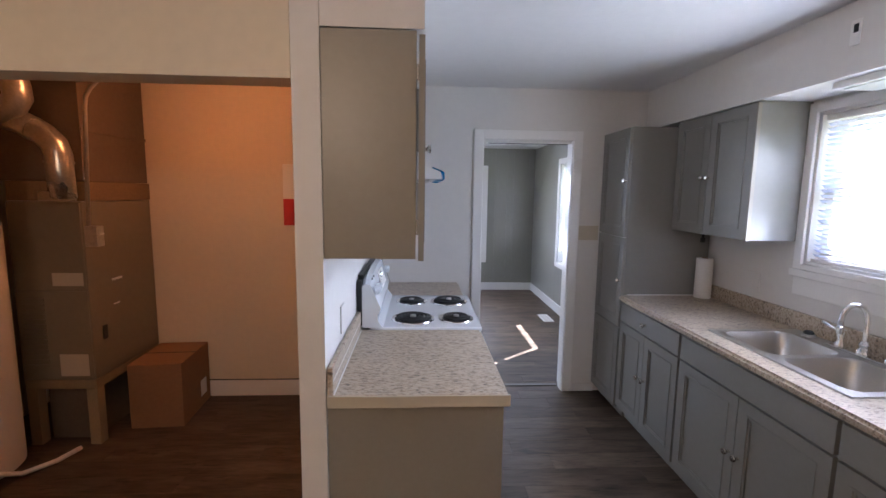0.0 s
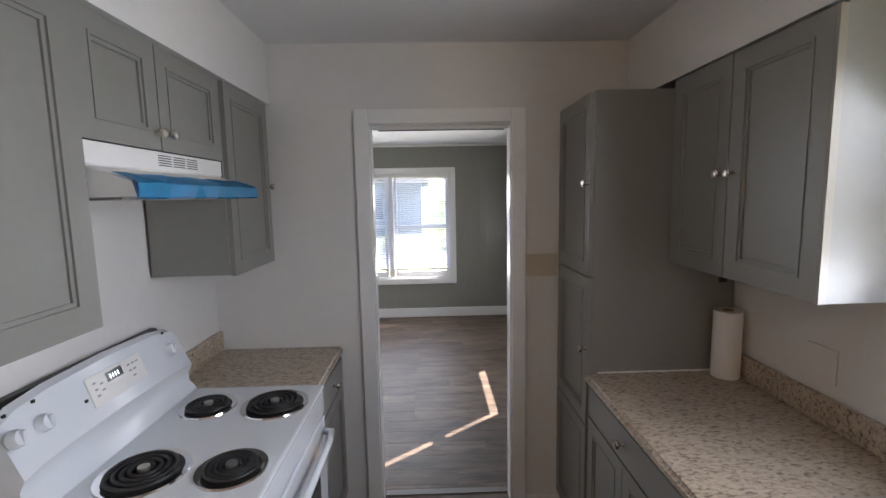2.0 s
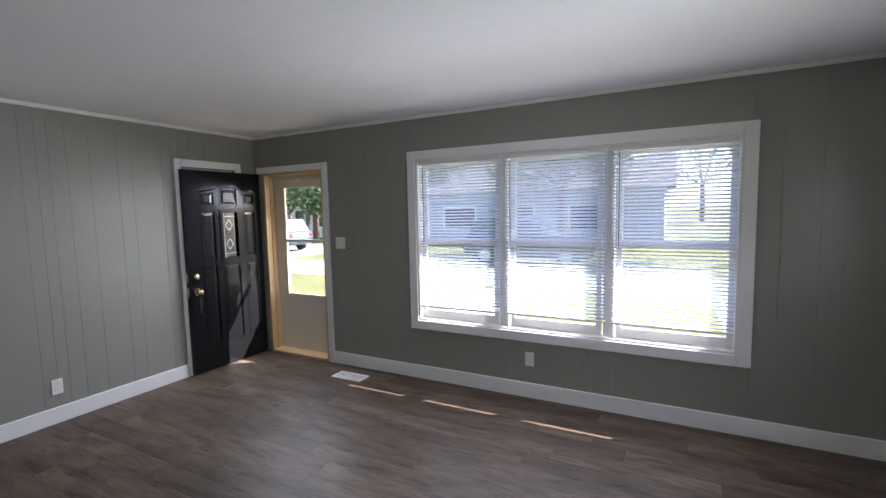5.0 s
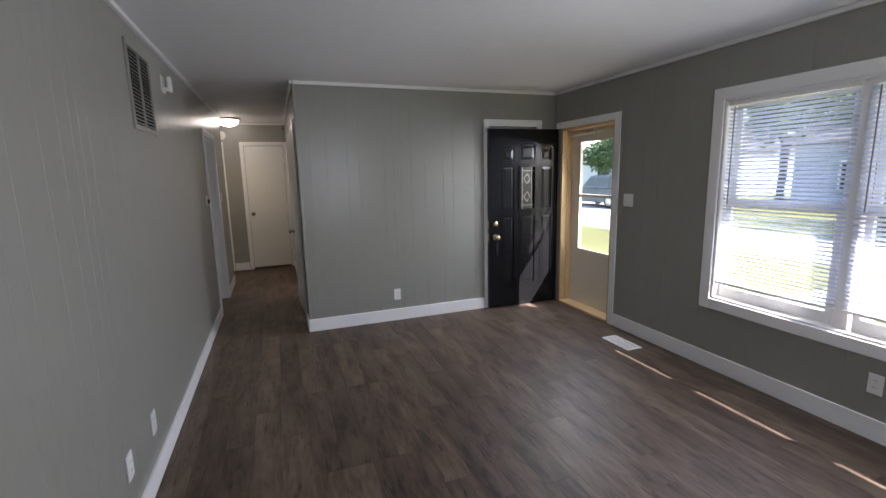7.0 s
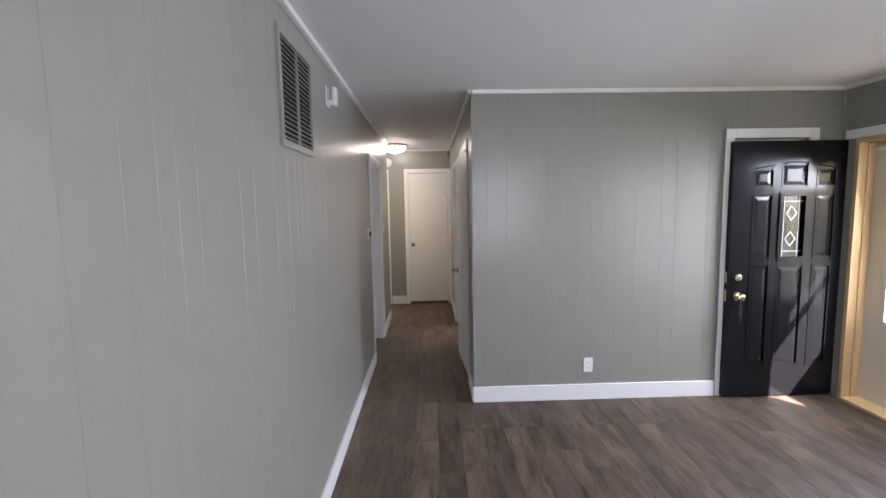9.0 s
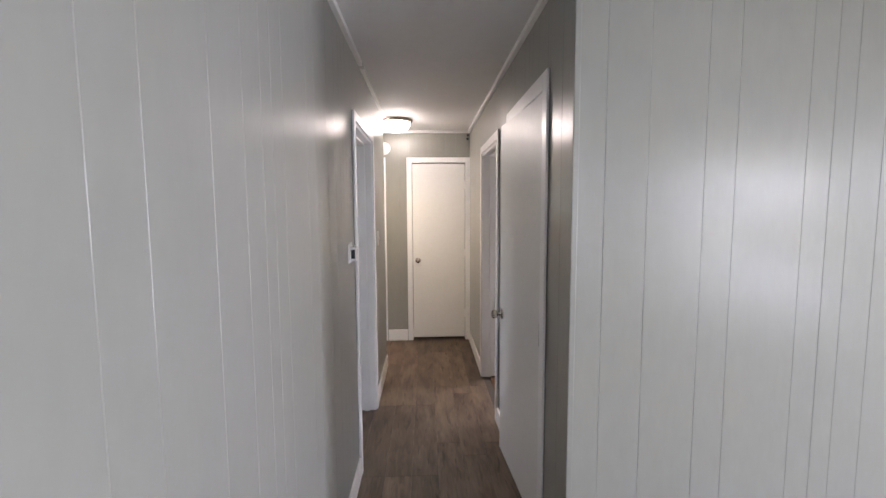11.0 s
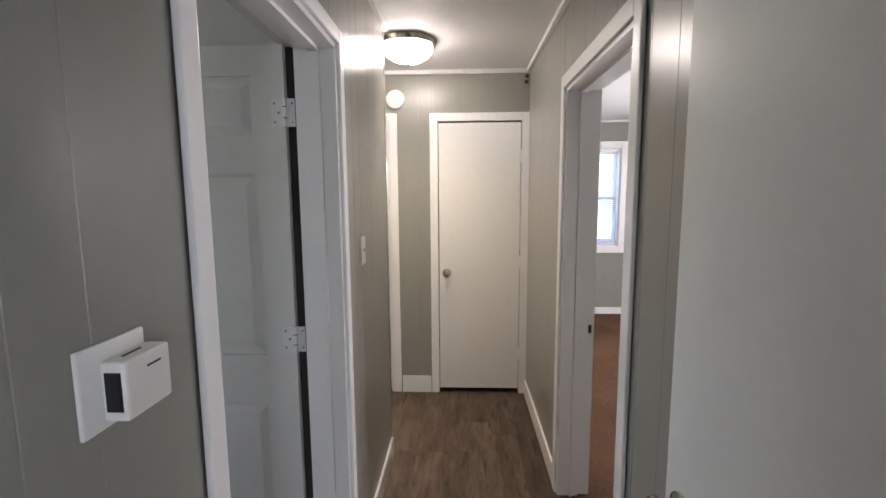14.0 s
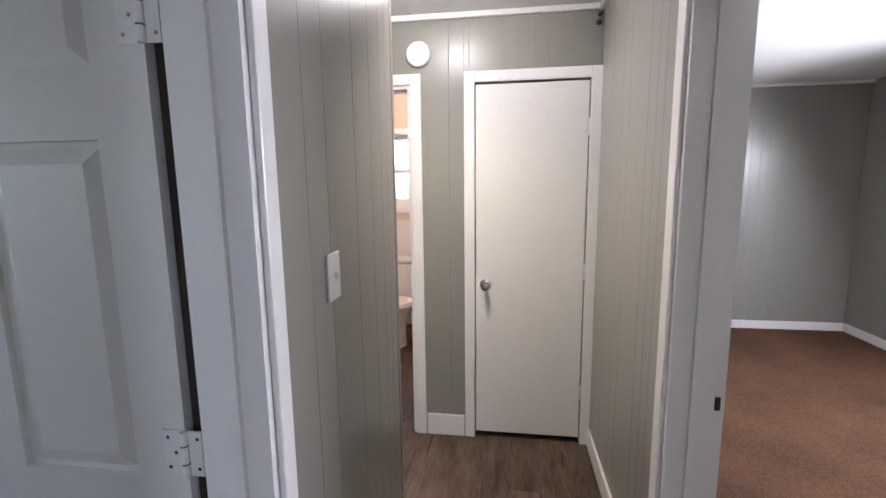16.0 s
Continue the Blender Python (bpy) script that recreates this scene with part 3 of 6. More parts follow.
def jamb(name, lo, hi, top, d0, d1, along, label, material=M_TRIM, t=0.018):
    bm = bmesh.new()
    for u0, u1, v0, v1 in ((lo, lo + t, 0, top - t), (hi - t, hi, 0, top - t), (lo, hi, top - t, top)):
        box(bm, *((u0, u1, d0, d1) if along == "x" else (d0, d1, u0, u1)), v0, v1)
    m = (d0 + d1) / 2
    for u0, u1, v0, v1 in ((lo + t, lo + t + 0.012, 0, top - t), (hi - t - 0.012, hi - t, 0, top - t), (lo + t, hi - t, top - t - 0.012, top - t)):
        box(bm, *((u0, u1, m - 0.018, m + 0.018) if along == "x" else (m - 0.018, m + 0.018, u0, u1)), v0, v1)
    return structure(name, bm, material, label, "trim")


casing("door_casing_1", 1.297, 2.0, 2.036, KN - 0.002, -0.016, "x", "white painted casing of the kitchen doorway", 0.073)
structure("door_jamb_1", B((1.2975, 1.303, KN - 0.001, KN + 0.088, 0, 2.03), (1.994, 1.9995, KN - 0.001, KN + 0.088, 0, 2.03), (1.2975, 1.9995, KN - 0.001, KN + 0.088, 2.0305, 2.0355)), M_TRIM, "white painted jamb of the kitchen doorway", "trim")
structure("door_jamb_2", B((1.2625, 1.268, KN + 0.091, LRS + 0.008, 0, 2.062), (2.02, 2.0255, KN + 0.091, LRS + 0.008, 0, 2.062), (1.2625, 2.0255, KN + 0.091, LRS + 0.008, 2.0625, 2.0695)), M_TRIM, "white painted outer jamb of the kitchen doorway", "trim")
trim("door_track_1", [(1.305, 1.992, KN + 0.02, KN + 0.052, 2.012, 2.030)], "white folding door track under the doorway head")
# black strip painting the shadow line below the doorway head
structure("door_track_shade_1", B((1.34, 1.97, KN + 0.03, KN + 0.042, 2.0085, 2.0118)), M_GAP_SHADE, "black strip for the shade under the folding door track", "trim")
casing("door_casing_2", 1.262, 2.026, 2.068, LRS + 0.008, 0.014, "x", "white painted casing on the living room side", 0.06)
casing("door_casing_3", -4.44, -3.63, 2.0, LRS + 0.008, 0.014, "x", "white casing of the side room door", 0.047)
jamb("door_jamb_3", -4.44, -3.63, 2.0, KN + 0.054, LRS + 0.009, "x", "white jamb of the side room door")
# added dark block; its colour stands for the shade seen through the hinge gap
structure("hinge_gap_shade_1", B((-4.595, -4.4465, KN + 0.018, KN + 0.086, 0.0, 1.995)), mat("hinge_gap_dark", (0.03, 0.022, 0.016), 0.9), "added dark block for the shade in the hinge gap behind the door jamb", "stud")
casing("door_casing_4", -3.8, -3.04, 2.01, HN - 0.008, -0.012, "x", "white casing of the hallway closet door", 0.07)
jamb("door_jamb_4", -3.8, -3.04, 2.01, HN - 0.009, HN + 0.14, "x", "white jamb of the hallway closet")
casing("door_casing_5", -5.06, -4.235, 1.99, HN - 0.008, -0.014, "x", "white casing of the bedroom doorway", 0.06)
jamb("door_jamb_5", -5.06, -4.235, 1.99, HN - 0.009, HN + 0.145, "x", "white jamb of the bedroom doorway")
casing("door_casing_6", 4.285, 4.885, 2.03, END + 0.008, 0.014, "y", "white casing of the hallway end door", 0.058)
casing("door_casing_7", 3.2, 3.935, 2.03, END + 0.008, 0.014, "y", "white casing of the bathroom doorway", 0.058)
jamb("door_jamb_7", 3.2, 3.935, 2.03, END - 0.11, END + 0.009, "y", "white jamb of the bathroom doorway")
casing("door_casing_8", 6.925, 7.5, 2.01, LRW + 0.008, 0.014, "y", "white casing of the coat closet", 0.072)
structure("door_casing_9", B((-1.69, -1.62, LRN - 0.02, LRN - 0.002, 0, 2.05), (-2.62, -1.69, LRN - 0.02, LRN - 0.002, 1.985, 2.05), bevel=0.005), M_TRIM, "white casing of the front door", "trim")
jamb("door_jamb_9", -2.55, -1.69, 1.985, LRN - 0.004, LRN + 0.16, "x", "bare pine jamb of the front door", M_PINE, 0.03)
structure("threshold_1", B((-2.52, -1.72, LRN - 0.02, LRN + 0.16, 0.001, 0.03), bevel=0.006), M_PINE, "bare pine threshold of the front door", "threshold")
structure("threshold_2", B((1.304, 1.993, 3.95, 3.995, 0.001, 0.006), bevel=0.002), mat("grey_transition_strip", (0.13, 0.115, 0.10), 0.5), "grey transition strip in the kitchen doorway", "threshold")
structure("door_8", B((LRW - 0.06, LRW - 0.02, 6.93, 7.495, 0.01, 2.005)), M_DOOR, "white coat closet door behind the open front door", "door")


# ---- windows and blinds ----
def window(name, lo, hi, z0, z1, inner, outer, along, label, panels, case=0.08):
    """Double-hung units side by side in a wall opening, with casing; inner and outer are the wall's faces."""
    s = 1 if outer > inner else -1

    def bx(bm, u0, u1, d0, d1, v0, v1, bevel=0.003):
        a, b = sorted((inner + s * d0, inner + s * d1))
        box(bm, *((u0, u1, a, b) if along == "x" else (a, b, u0, u1)), v0, v1, bevel=bevel)

    win = thing(name, (0, 0, 0), label, "window", kind="structure")
    bm = bmesh.new()
    for u0, u1, v0, v1 in ((lo - case, lo, z0 - case, z1 + case), (hi, hi + case, z0 - case, z1 + case), (lo, hi, z1, z1 + case), (lo, hi, z0 - case, z0)):
        bx(bm, u0, u1, -0.02, -0.002, v0, v1, 0.005)
    part("window_frame", bm, M_TRIM, win)
    bm = bmesh.new()
    for u0, u1, v0, v1 in ((lo, lo + 0.014, z0, z1), (hi - 0.014, hi, z0, z1), (lo, hi, z1 - 0.014, z1), (lo, hi, z0, z0 + 0.014)):
        bx(bm, u0, u1, 0.0, 0.15, v0, v1, 0)
    part("window_reveal", bm, M_TRIM, win)
    n = len(panels)
    for k, (a, b) in enumerate(panels):
        if k:
            bm = bmesh.new()
            bx(bm, panels[k - 1][1], a, 0.05, 0.13, z0 + 0.014, z1 - 0.014)
            part("mullion", bm, M_TRIM, win)
        zm = (z0 + z1) / 2
        for d, v0, v1, nm in ((0.105, zm - 0.02, z1 - 0.014, "upper_sash"), (0.07, z0 + 0.014, zm + 0.02, "lower_sash")):
            bm = bmesh.new()
            w = 0.04
            for u0, u1, q0, q1 in ((a + 0.014, a + 0.014 + w, v0, v1), (b - 0.014 - w, b - 0.014, v0, v1), (a + 0.05, b - 0.05, v1 - w, v1), (a + 0.05, b - 0.05, v0, v0 + (w if nm == "upper_sash" else 0.075))):
                bx(bm, u0, u1, d, d + 0.03, q0, q1)
            sash = part(nm, bm, M_TRIM, win)
            bm = bmesh.new()
            bx(bm, a + 0.05, b - 0.05, d + 0.012, d + 0.016, v0 + 0.03, v1 - 0.03, 0)
            part("pane", bm, M_GLASS, sash).visible_shadow = False
            if nm == "lower_sash":
                bm = bmesh.new()
                for f in (0.28, 0.72):
                    c = a + (b - a) * f
                    bx(bm, c - 0.03, c + 0.03, d - 0.012, d, v1 - 0.012, v1 + 0.006)
                part("sash_lock", bm, M_PLASTIC, sash)
    return win


def blind(lo, hi, z0, z1, at, along, s, label, tilt=12.0, pitch=0.026, wand=True):
    """A mini blind: head rail, separate slats, ladder cords, bottom rail and wand. s points outdoors."""
    ob = thing("window_blind", (0, 0, 0), label, "window blind", "mini blinds in the windows")

    def bx(bm, u0, u1, d0, d1, v0, v1, bevel=0.0):
        a, b = sorted((at + s * d0, at + s * d1))
        box(bm, *((u0, u1, a, b) if along == "x" else (a, b, u0, u1)), v0, v1, bevel=bevel)

    bm = bmesh.new()
    bx(bm, lo, hi, -0.014, 0.014, z1 - 0.03, z1, 0.003)
    part("head_rail", bm, M_PLASTIC, ob)
    bm = bmesh.new()
    bx(bm, lo, hi, -0.012, 0.012, z0, z0 + 0.016, 0.003)
    part("bottom_rail", bm, M_PLASTIC, ob)
    for f in (0.15, 0.85):
        u = lo + (hi - lo) * f
        bm = bmesh.new()
        for d in (-0.0125, 0.0125):
            bx(bm, u - 0.0006, u + 0.0006, d - 0.0006, d + 0.0006, z0, z1 - 0.03)
        part("ladder_cord", bm, M_PLASTIC, ob)
    if wand:
        u = lo + 0.07 * (hi - lo)
        bm = bmesh.new()
        p = (u, at - s * 0.022, z1 - 0.04) if along == "x" else (at - s * 0.022, u, z1 - 0.04)
        q = (u, at - s * 0.024, z1 - 0.72) if along == "x" else (at - s * 0.024, u, z1 - 0.72)
        cyl(bm, p, q, 0.004, seg=6)
        part("tilt_wand", bm, mat("clear_grey_wand", (0.2, 0.2, 0.22), 0.2), ob)
    # one slat, slightly crowned, shared by all
    bm = bmesh.new()
    t = radians(tilt)
    prof = []
    for k in (-1, -0.5, 0, 0.5, 1):
        d, h = 0.0122 * k, 0.0016 * (1 - k * k)
        prof.append((d * math.cos(t) - h * math.sin(t), d * math.sin(t) + h * math.cos(t)))
    rows = []
    for u in (lo + 0.003, hi - 0.003):
        rows.append([bm.verts.new((u, s * d, h) if along == "x" else (s * d, u, h)) for d, h in prof])
    for k in range(4):
        bm.faces.new((rows[0][k], rows[0][k + 1], rows[1][k + 1], rows[1][k]))
    me = mesh_of("slat", bm, M_SLAT)
    z = z0 + 0.016 + pitch * 0.7
    while z < z1 - 0.036:
        o = new("slat", me)
        o.parent = ob
        o.location = (0, at, z) if along == "x" else (at, 0, z)
        z += pitch
    return ob


PANELS = [(-0.6, 0.165), (0.24, 0.995), (1.07, 1.85)]
window("window_1", -0.6, 1.85, 0.55, 1.995, LRN, LRN + 0.16, "x", "wide white triple window with mini blinds facing the street", PANELS)
for k, (a, b) in enumerate(PANELS):
    blind(a + (0.012 if k == 0 else -0.02), b + (-0.012 if k == 2 else 0.02), (0.668, 0.672, 0.67)[k], 1.98, LRN + 0.03, "x", 1, "white vinyl mini blind lowered over a front window", (-38, -46, -38)[k])
window("window_2", 5.36, 6.38, 0.70, 2.03, LRE, LRE + 0.17, "y", "white side window with a lowered mini blind", [(5.36, 6.38)], case=0.07)
blind(5.45, 6.335, 0.838, 2.015, LRE + 0.03, "y", 1, "white vinyl mini blind lowered over the side window", -36)
window("window_3", 1.48, 2.64, 1.27, 2.06, KE, KE + 0.16, "y", "white window above the kitchen sink", [(1.48, 2.64)], case=0.05)
blind(1.505, 2.62, 1.285, 2.045, KE + 0.03, "y", 1, "white vinyl mini blind above the kitchen sink", -38)
trim("window_sill_3", [(KE - 0.03, KE - 0.002, 1.42, 2.7, 1.2, 1.24)], "white stool of the kitchen window")
trim("window_apron_3", [(KE - 0.016, KE - 0.002, 1.44, 2.68, 1.10, 1.198)], "white apron under the kitchen window")
window("window_4", 5.55, 6.38, 0.86, 2.05, -8.5, -8.65, "y", "white bedroom window", [(5.55, 6.38)])
blind(5.58, 6.35, 0.885, 2.035, -8.53, "y", -1, "white vinyl mini blind in the bedroom", -50, wand=False)
window("window_5", 3.05, 3.62, 1.25, 2.0, -8.28, -8.4, "y", "small white bathroom window", [(3.05, 3.62)], case=0.05)
window("window_6", -4.4, -3.0, 0.9, 2.0, 1.12, 1.0, "x", "white side room window", [(-4.4, -3.73), (-3.67, -3.0)])
blind(-6.98, -5.62, 0.885, 2.035, LRN + 0.03, "x", 1, "white vinyl mini blind in the bedroom", -45, wand=False)
window("window_7", -7.0, -5.6, 0.86, 2.05, LRN, LRN + 0.16, "x", "white bedroom front window", [(-7.0, -6.33), (-6.27, -5.6)])


# ---- doors ----
def panel_door(ob, w, h, t, panels, material, raised=0.004, sink=0.008, holes=()):
    """A moulded door in its own axes: u from the hinge, thickness along y from 0 to t. Panels are sunk fields with a raised middle on both faces."""
    bm = bmesh.new()
    plate(bm, 0, w, 0, h, list(panels) + list(holes), 0.0, sink, ALONG_X)
    plate(bm, 0, w, 0, h, list(panels) + list(holes), t - sink, t, ALONG_X)
    plate(bm, 0, w, 0, h, list(holes), sink, t - sink, ALONG_X)
    slab = part("slab", bm, material, ob)
    for u0, u1, v0, v1 in panels:
        bm = bmesh.new()
        for d, e in ((sink, sink - raised), (t - sink, t - sink + raised)):
            o = [bm.verts.new((u, d, v)) for u, v in ((u0 + 0.012, v0 + 0.012), (u1 - 0.012, v0 + 0.012), (u1 - 0.012, v1 - 0.012), (u0 + 0.012, v1 - 0.012))]
            i = [bm.verts.new((u, e, v)) for u, v in ((u0 + 0.04, v0 + 0.04), (u1 - 0.04, v0 + 0.04), (u1 - 0.04, v1 - 0.04), (u0 + 0.04, v1 - 0.04))]
            for k in range(4):
                bm.faces.new((o[k], o[(k + 1) % 4], i[(k + 1) % 4], i[k]))
            bm.faces.new(i)
        bmesh.ops.recalc_face_normals(bm, faces=bm.faces[:])
        part("panel", bm, material, slab)
    return slab


def knob(ob, u, v, face, out, material, r=0.027, label="round door knob"):
    """A round knob with a rose: at u along the door, height v, on the face y, pointing by out = 1 or -1 along y."""
    bm = bmesh.new()
    ax = "y" if out > 0 else "-y"
    lathe(bm, [(0.0, 0.0), (0.032, 0.0), (0.032, 0.006), (0.014, 0.01), (0.011, 0.03), (r * 0.8, 0.036), (r, 0.048), (r * 0.9, 0.06), (r * 0.5, 0.066), (0.0, 0.067)], (u, face, v), ax, 20)
    return part("knob", bm, material, ob, label, smooth=True)


# front door, swung open against the closet: its own axes run from the hinge; it lies along -y in the room
W, H = 0.91, 1.97
fd = thing("front_door", (-2.655, 7.80, 0.012), "open black panelled front door with a small leaded window", "door", rz=-90)
cols = [(0.12, 0.26), (0.335, 0.53), (0.6, 0.745)]
glass_hole = (0.335, 0.53, 1.09, 1.57)
pans = [(a, b, 0.25, 1.03) for a, b in cols] + [(*cols[0], 1.09, 1.57), (*cols[2], 1.09, 1.57), (*cols[0], 1.63, 1.765), (*cols[1], 1.63, 1.80), (*cols[2], 1.63, 1.765)]
slab = panel_door(fd, W, H, 0.044, pans, M_DOORBLACK, holes=[glass_hole])
for u0, u1, h0, h1 in ((0.12, 0.26, 1.765, 1.79), (0.335, 0.53, 1.80, 1.80), (0.6, 0.745, 1.79, 1.765)):
    pts_ = [(u0 + (u1 - u0) * k / 8, 0.045, h0 + (h1 - h0) * k / 8 + (0.012 * math.sin(math.pi * k / 8) if h0 == h1 else 0.0)) for k in range(9)]
    part("arched_moulding", tube(bmesh.new(), pts_, 0.006, 8), M_DOORBLACK, slab, smooth=True)
for u0, u1, v0, v1 in pans:
    bm = plate(bmesh.new(), u0 - 0.006, u1 + 0.006, v0 - 0.006, v1 + 0.006, [(u0 + 0.004, u1 - 0.004, v0 + 0.004, v1 - 0.004)], 0.0442, 0.0485, ALONG_X)
    part("panel_moulding", bm, M_DOORBLACK, slab)
bm = bmesh.new()
plate(bm, 0.32, 0.545, 1.075, 1.585, [(0.345, 0.52, 1.10, 1.56)], 0.044, 0.054, ALONG_X)
part("glass_frame", bm, M_DOORBLACK, slab)
part("leaded_pane", B((0.336, 0.529, 0.019, 0.025, 1.091, 1.569)), M_LEADED, slab, "frosted leaded glass")
bm = bmesh.new()
uc, lead = 0.4325, 0.0022
for v in (1.14, 1.52):
    cyl(bm, (0.345, 0.028, v), (0.52, 0.028, v), lead, seg=6)
for u in (0.375, 0.49):
    cyl(bm, (u, 0.028, 1.10), (u, 0.028, 1.56), lead, seg=6)
for vc in (1.235, 1.43):
    q = [(uc - 0.04, vc), (uc, vc + 0.055), (uc + 0.04, vc), (uc, vc - 0.055)]
    for k in range(4):
        a, b = q[k], q[(k + 1) % 4]
        cyl(bm, (a[0], 0.028, a[1]), (b[0], 0.028, b[1]), lead * 1.4, seg=6)
part("lead_came", bm, mat("bright_lead", (0.75, 0.74, 0.7), 0.3, metal=0.8), slab)
knob(slab, W - 0.135 + 0.06, 0.80, 0.044, 1, M_BRASS, 0.029, "satin brass door knob")
bm = bmesh.new()
lathe(bm, [(0, 0), (0.03, 0), (0.03, 0.012), (0.022, 0.022), (0.012, 0.026), (0, 0.026)], (W - 0.075, 0.044, 0.945), "y", 20)
part("deadbolt", bm, M_BRASS, slab, "satin brass deadbolt", smooth=True)
bm = bmesh.new()
cyl(bm, (W - 0.07, 0.1, 0.785), (W - 0.07, 0.1, 0.74), 0.004, seg=8)
box(bm, W - 0.083, W - 0.057, 0.096, 0.104, 0.655, 0.745, bevel=0.003)
box(bm, W - 0.074, W - 0.066, 0.098, 0.102, 0.60, 0.66)
part("hanging_key", bm, M_BLACK, slab, "keys hanging from the lock")
part("latch_plate", B((W - 0.0005, W + 0.002, 0.01, 0.034, 0.90, 0.99), (W - 0.0005, W + 0.002, 0.01, 0.034, 0.76, 0.85)), M_BRASS, slab)

# storm door in the outer half of the front opening
sd = thing("storm_door", (0, 0, 0), "closed almond storm door with a two-part glass", "door")
Y0 = LRN + 0.125
bm = plate(bmesh.new(), -2.52, -1.72, 0.03, 1.955, [(-2.375, -1.795, 0.645, 1.235), (-2.375, -1.795, 1.265, 1.84)], Y0, Y0 + 0.03, ALONG_X)
part("door_frame", bm, M_STORM, sd)
bm = plate(bmesh.new(), -2.39, -1.78, 0.63, 1.855, [(-2.36, -1.81, 0.66, 1.235), (-2.36, -1.81, 1.265, 1.825)], Y0 - 0.008, Y0 - 0.0005, ALONG_X)
part("glass_bead", bm, M_STORM, sd)
part("pane", B((-2.374, -1.796, Y0 + 0.012, Y0 + 0.016, 0.646, 1.234)), M_GLASS, sd).visible_shadow = False
part("pane", B((-2.374, -1.796, Y0 + 0.012, Y0 + 0.016, 1.266, 1.839)), M_GLASS, sd).visible_shadow = False
part("sash_rail", B((-2.375, -1.795, Y0 - 0.004, Y0 + 0.028, 1.2352, 1.2648)), M_BLACK, sd, "dark meeting rail")
bm = bmesh.new()
cyl(bm, (-2.45, Y0 - 0.035, 1.905), (-2.12, Y0 - 0.035, 1.905), 0.014, seg=12)
cyl(bm, (-2.12, Y0 - 0.035, 1.905), (-2.0, Y0 - 0.03, 1.905), 0.005, seg=8)
box(bm, -2.5, -2.45, Y0 - 0.05, Y0 - 0.001, 1.89, 1.92)
part("door_closer", bm, M_STORM, sd, "tubular door closer")

# hallway doors
ed = thing("hall_end_door", (END - 0.03, 4.29, 0.035), "closed flat white door at the end of the hallway", "door", rz=90)
sl = part("slab", B((0, 0.59, -0.036, 0.0, 0, 1.985), bevel=0.002), M_DOOR, ed)
knob(sl, 0.055, 0.895, -0.036, -1, M_NICKEL, 0.026, "satin nickel door knob")
for v in (0.28, 0.98, 1.75):
    part("hinge", B((0.583, 0.603, -0.046, -0.036, v - 0.045, v + 0.045), bevel=0.003), M_TRIM, ed, "painted hinge")
cd = thing("hall_closet_door", (-3.05, HN + 0.03, 0.015), "white flat hallway closet door standing slightly ajar", "door", rz=-176.3)
sl = part("slab", B((0, 0.79, 0.0, 0.034, 0, 1.99), bevel=0.002), M_DOOR, cd)
knob(sl, 0.73, 0.87, 0.034, 1, M_NICKEL, 0.027, "satin nickel door knob")
for v in (0.95, 1.76):
    bm = B((0.0, 0.035, 0.034, 0.037, v - 0.045, v + 0.045))
    cyl(bm, (-0.004, 0.042, v - 0.048), (-0.004, 0.042, v + 0.048), 0.008, seg=10)
    part("hinge", bm, M_TRIM if v > 1 else M_NICKEL, cd, "surface hinge")
rd = thing("side_room_door", (-4.462, KN + 0.016, 0.012), "open white six-panel side room door", "door", rz=-90)
cc = [(0.108, 0.362), (0.437, 0.69)]
sl = panel_door(rd, 0.79, 1.985, 0.035, [(a, b, v0, v1) for a, b in cc for v0, v1 in ((0.22, 0.76), (0.94, 1.575), (1.69, 1.89))], M_DOOR, raised=0.010, sink=0.013)
knob(sl, 0.735, 0.86, 0.035, 1, mat("dark_bronze", (0.04, 0.035, 0.03), 0.3, metal=1.0), 0.028, "dark bronze door knob")
for v in (0.25, 1.0, 1.77):
    bm = B((0.002, 0.045, 0.035, 0.038, v - 0.045, v + 0.045), (-0.034, -0.004, 0.035, 0.038, v - 0.045, v + 0.045))
    cyl(bm, (-0.002, 0.042, v - 0.045), (-0.002, 0.042, v + 0.045), 0.007, seg=10)
    hg = part("hinge", bm, M_TRIM, rd, "paint-splashed butt hinge")
    for u, w in ((0.034, -0.03), (0.034, 0.03), (0.02, 0.0), (-0.026, -0.03), (-0.026, 0.03)):
        part("screw", C((u, 0.0375, v + w), (u, 0.0386, v + w), 0.0035, 0.0035, 8), M_NICKEL, hg)
    for w in (-0.018, 0.018):
        part("knuckle_joint", C((-0.002, 0.042, v + w - 0.0012), (-0.002, 0.042, v + w + 0.0012), 0.0073, 0.0073, 10), M_BLACK, hg)
solid("strike_plate", B((-5.042, -5.0385, HN + 0.118, HN + 0.133, 0.845, 0.885)), M_BLACK, "dark latch hole in the bedroom jamb", "strike plate")
solid("strike_plate", B((-4.4215, -4.4185, LRS - 0.10, LRS - 0.075, 0.86, 0.93)), M_TRIM, "painted strike plate in a door jamb", "strike plate")

# ---- ground and outdoors ----
GZ = -0.5
structure("ground", B((-400, 400, -400, 400, GZ - 0.5, GZ)), M_GRASS, "sunlit patchy lawn reaching the horizon", "ground")
structure("road", B((-200, 200, 15.2, 18.4, GZ - 0.2, GZ + 0.012)), M_CONC, "pale concrete residential street", "road")
structure("driveway", B((-24, -14, 18.4, 26, GZ - 0.2, GZ + 0.015)), M_CONC, "pale concrete driveway", "driveway")
structure("driveway_2", B((2.2, 5.4, 7.95, 15.2, GZ - 0.2, GZ + 0.01)), M_CONC, "pale concrete driveway", "driveway")
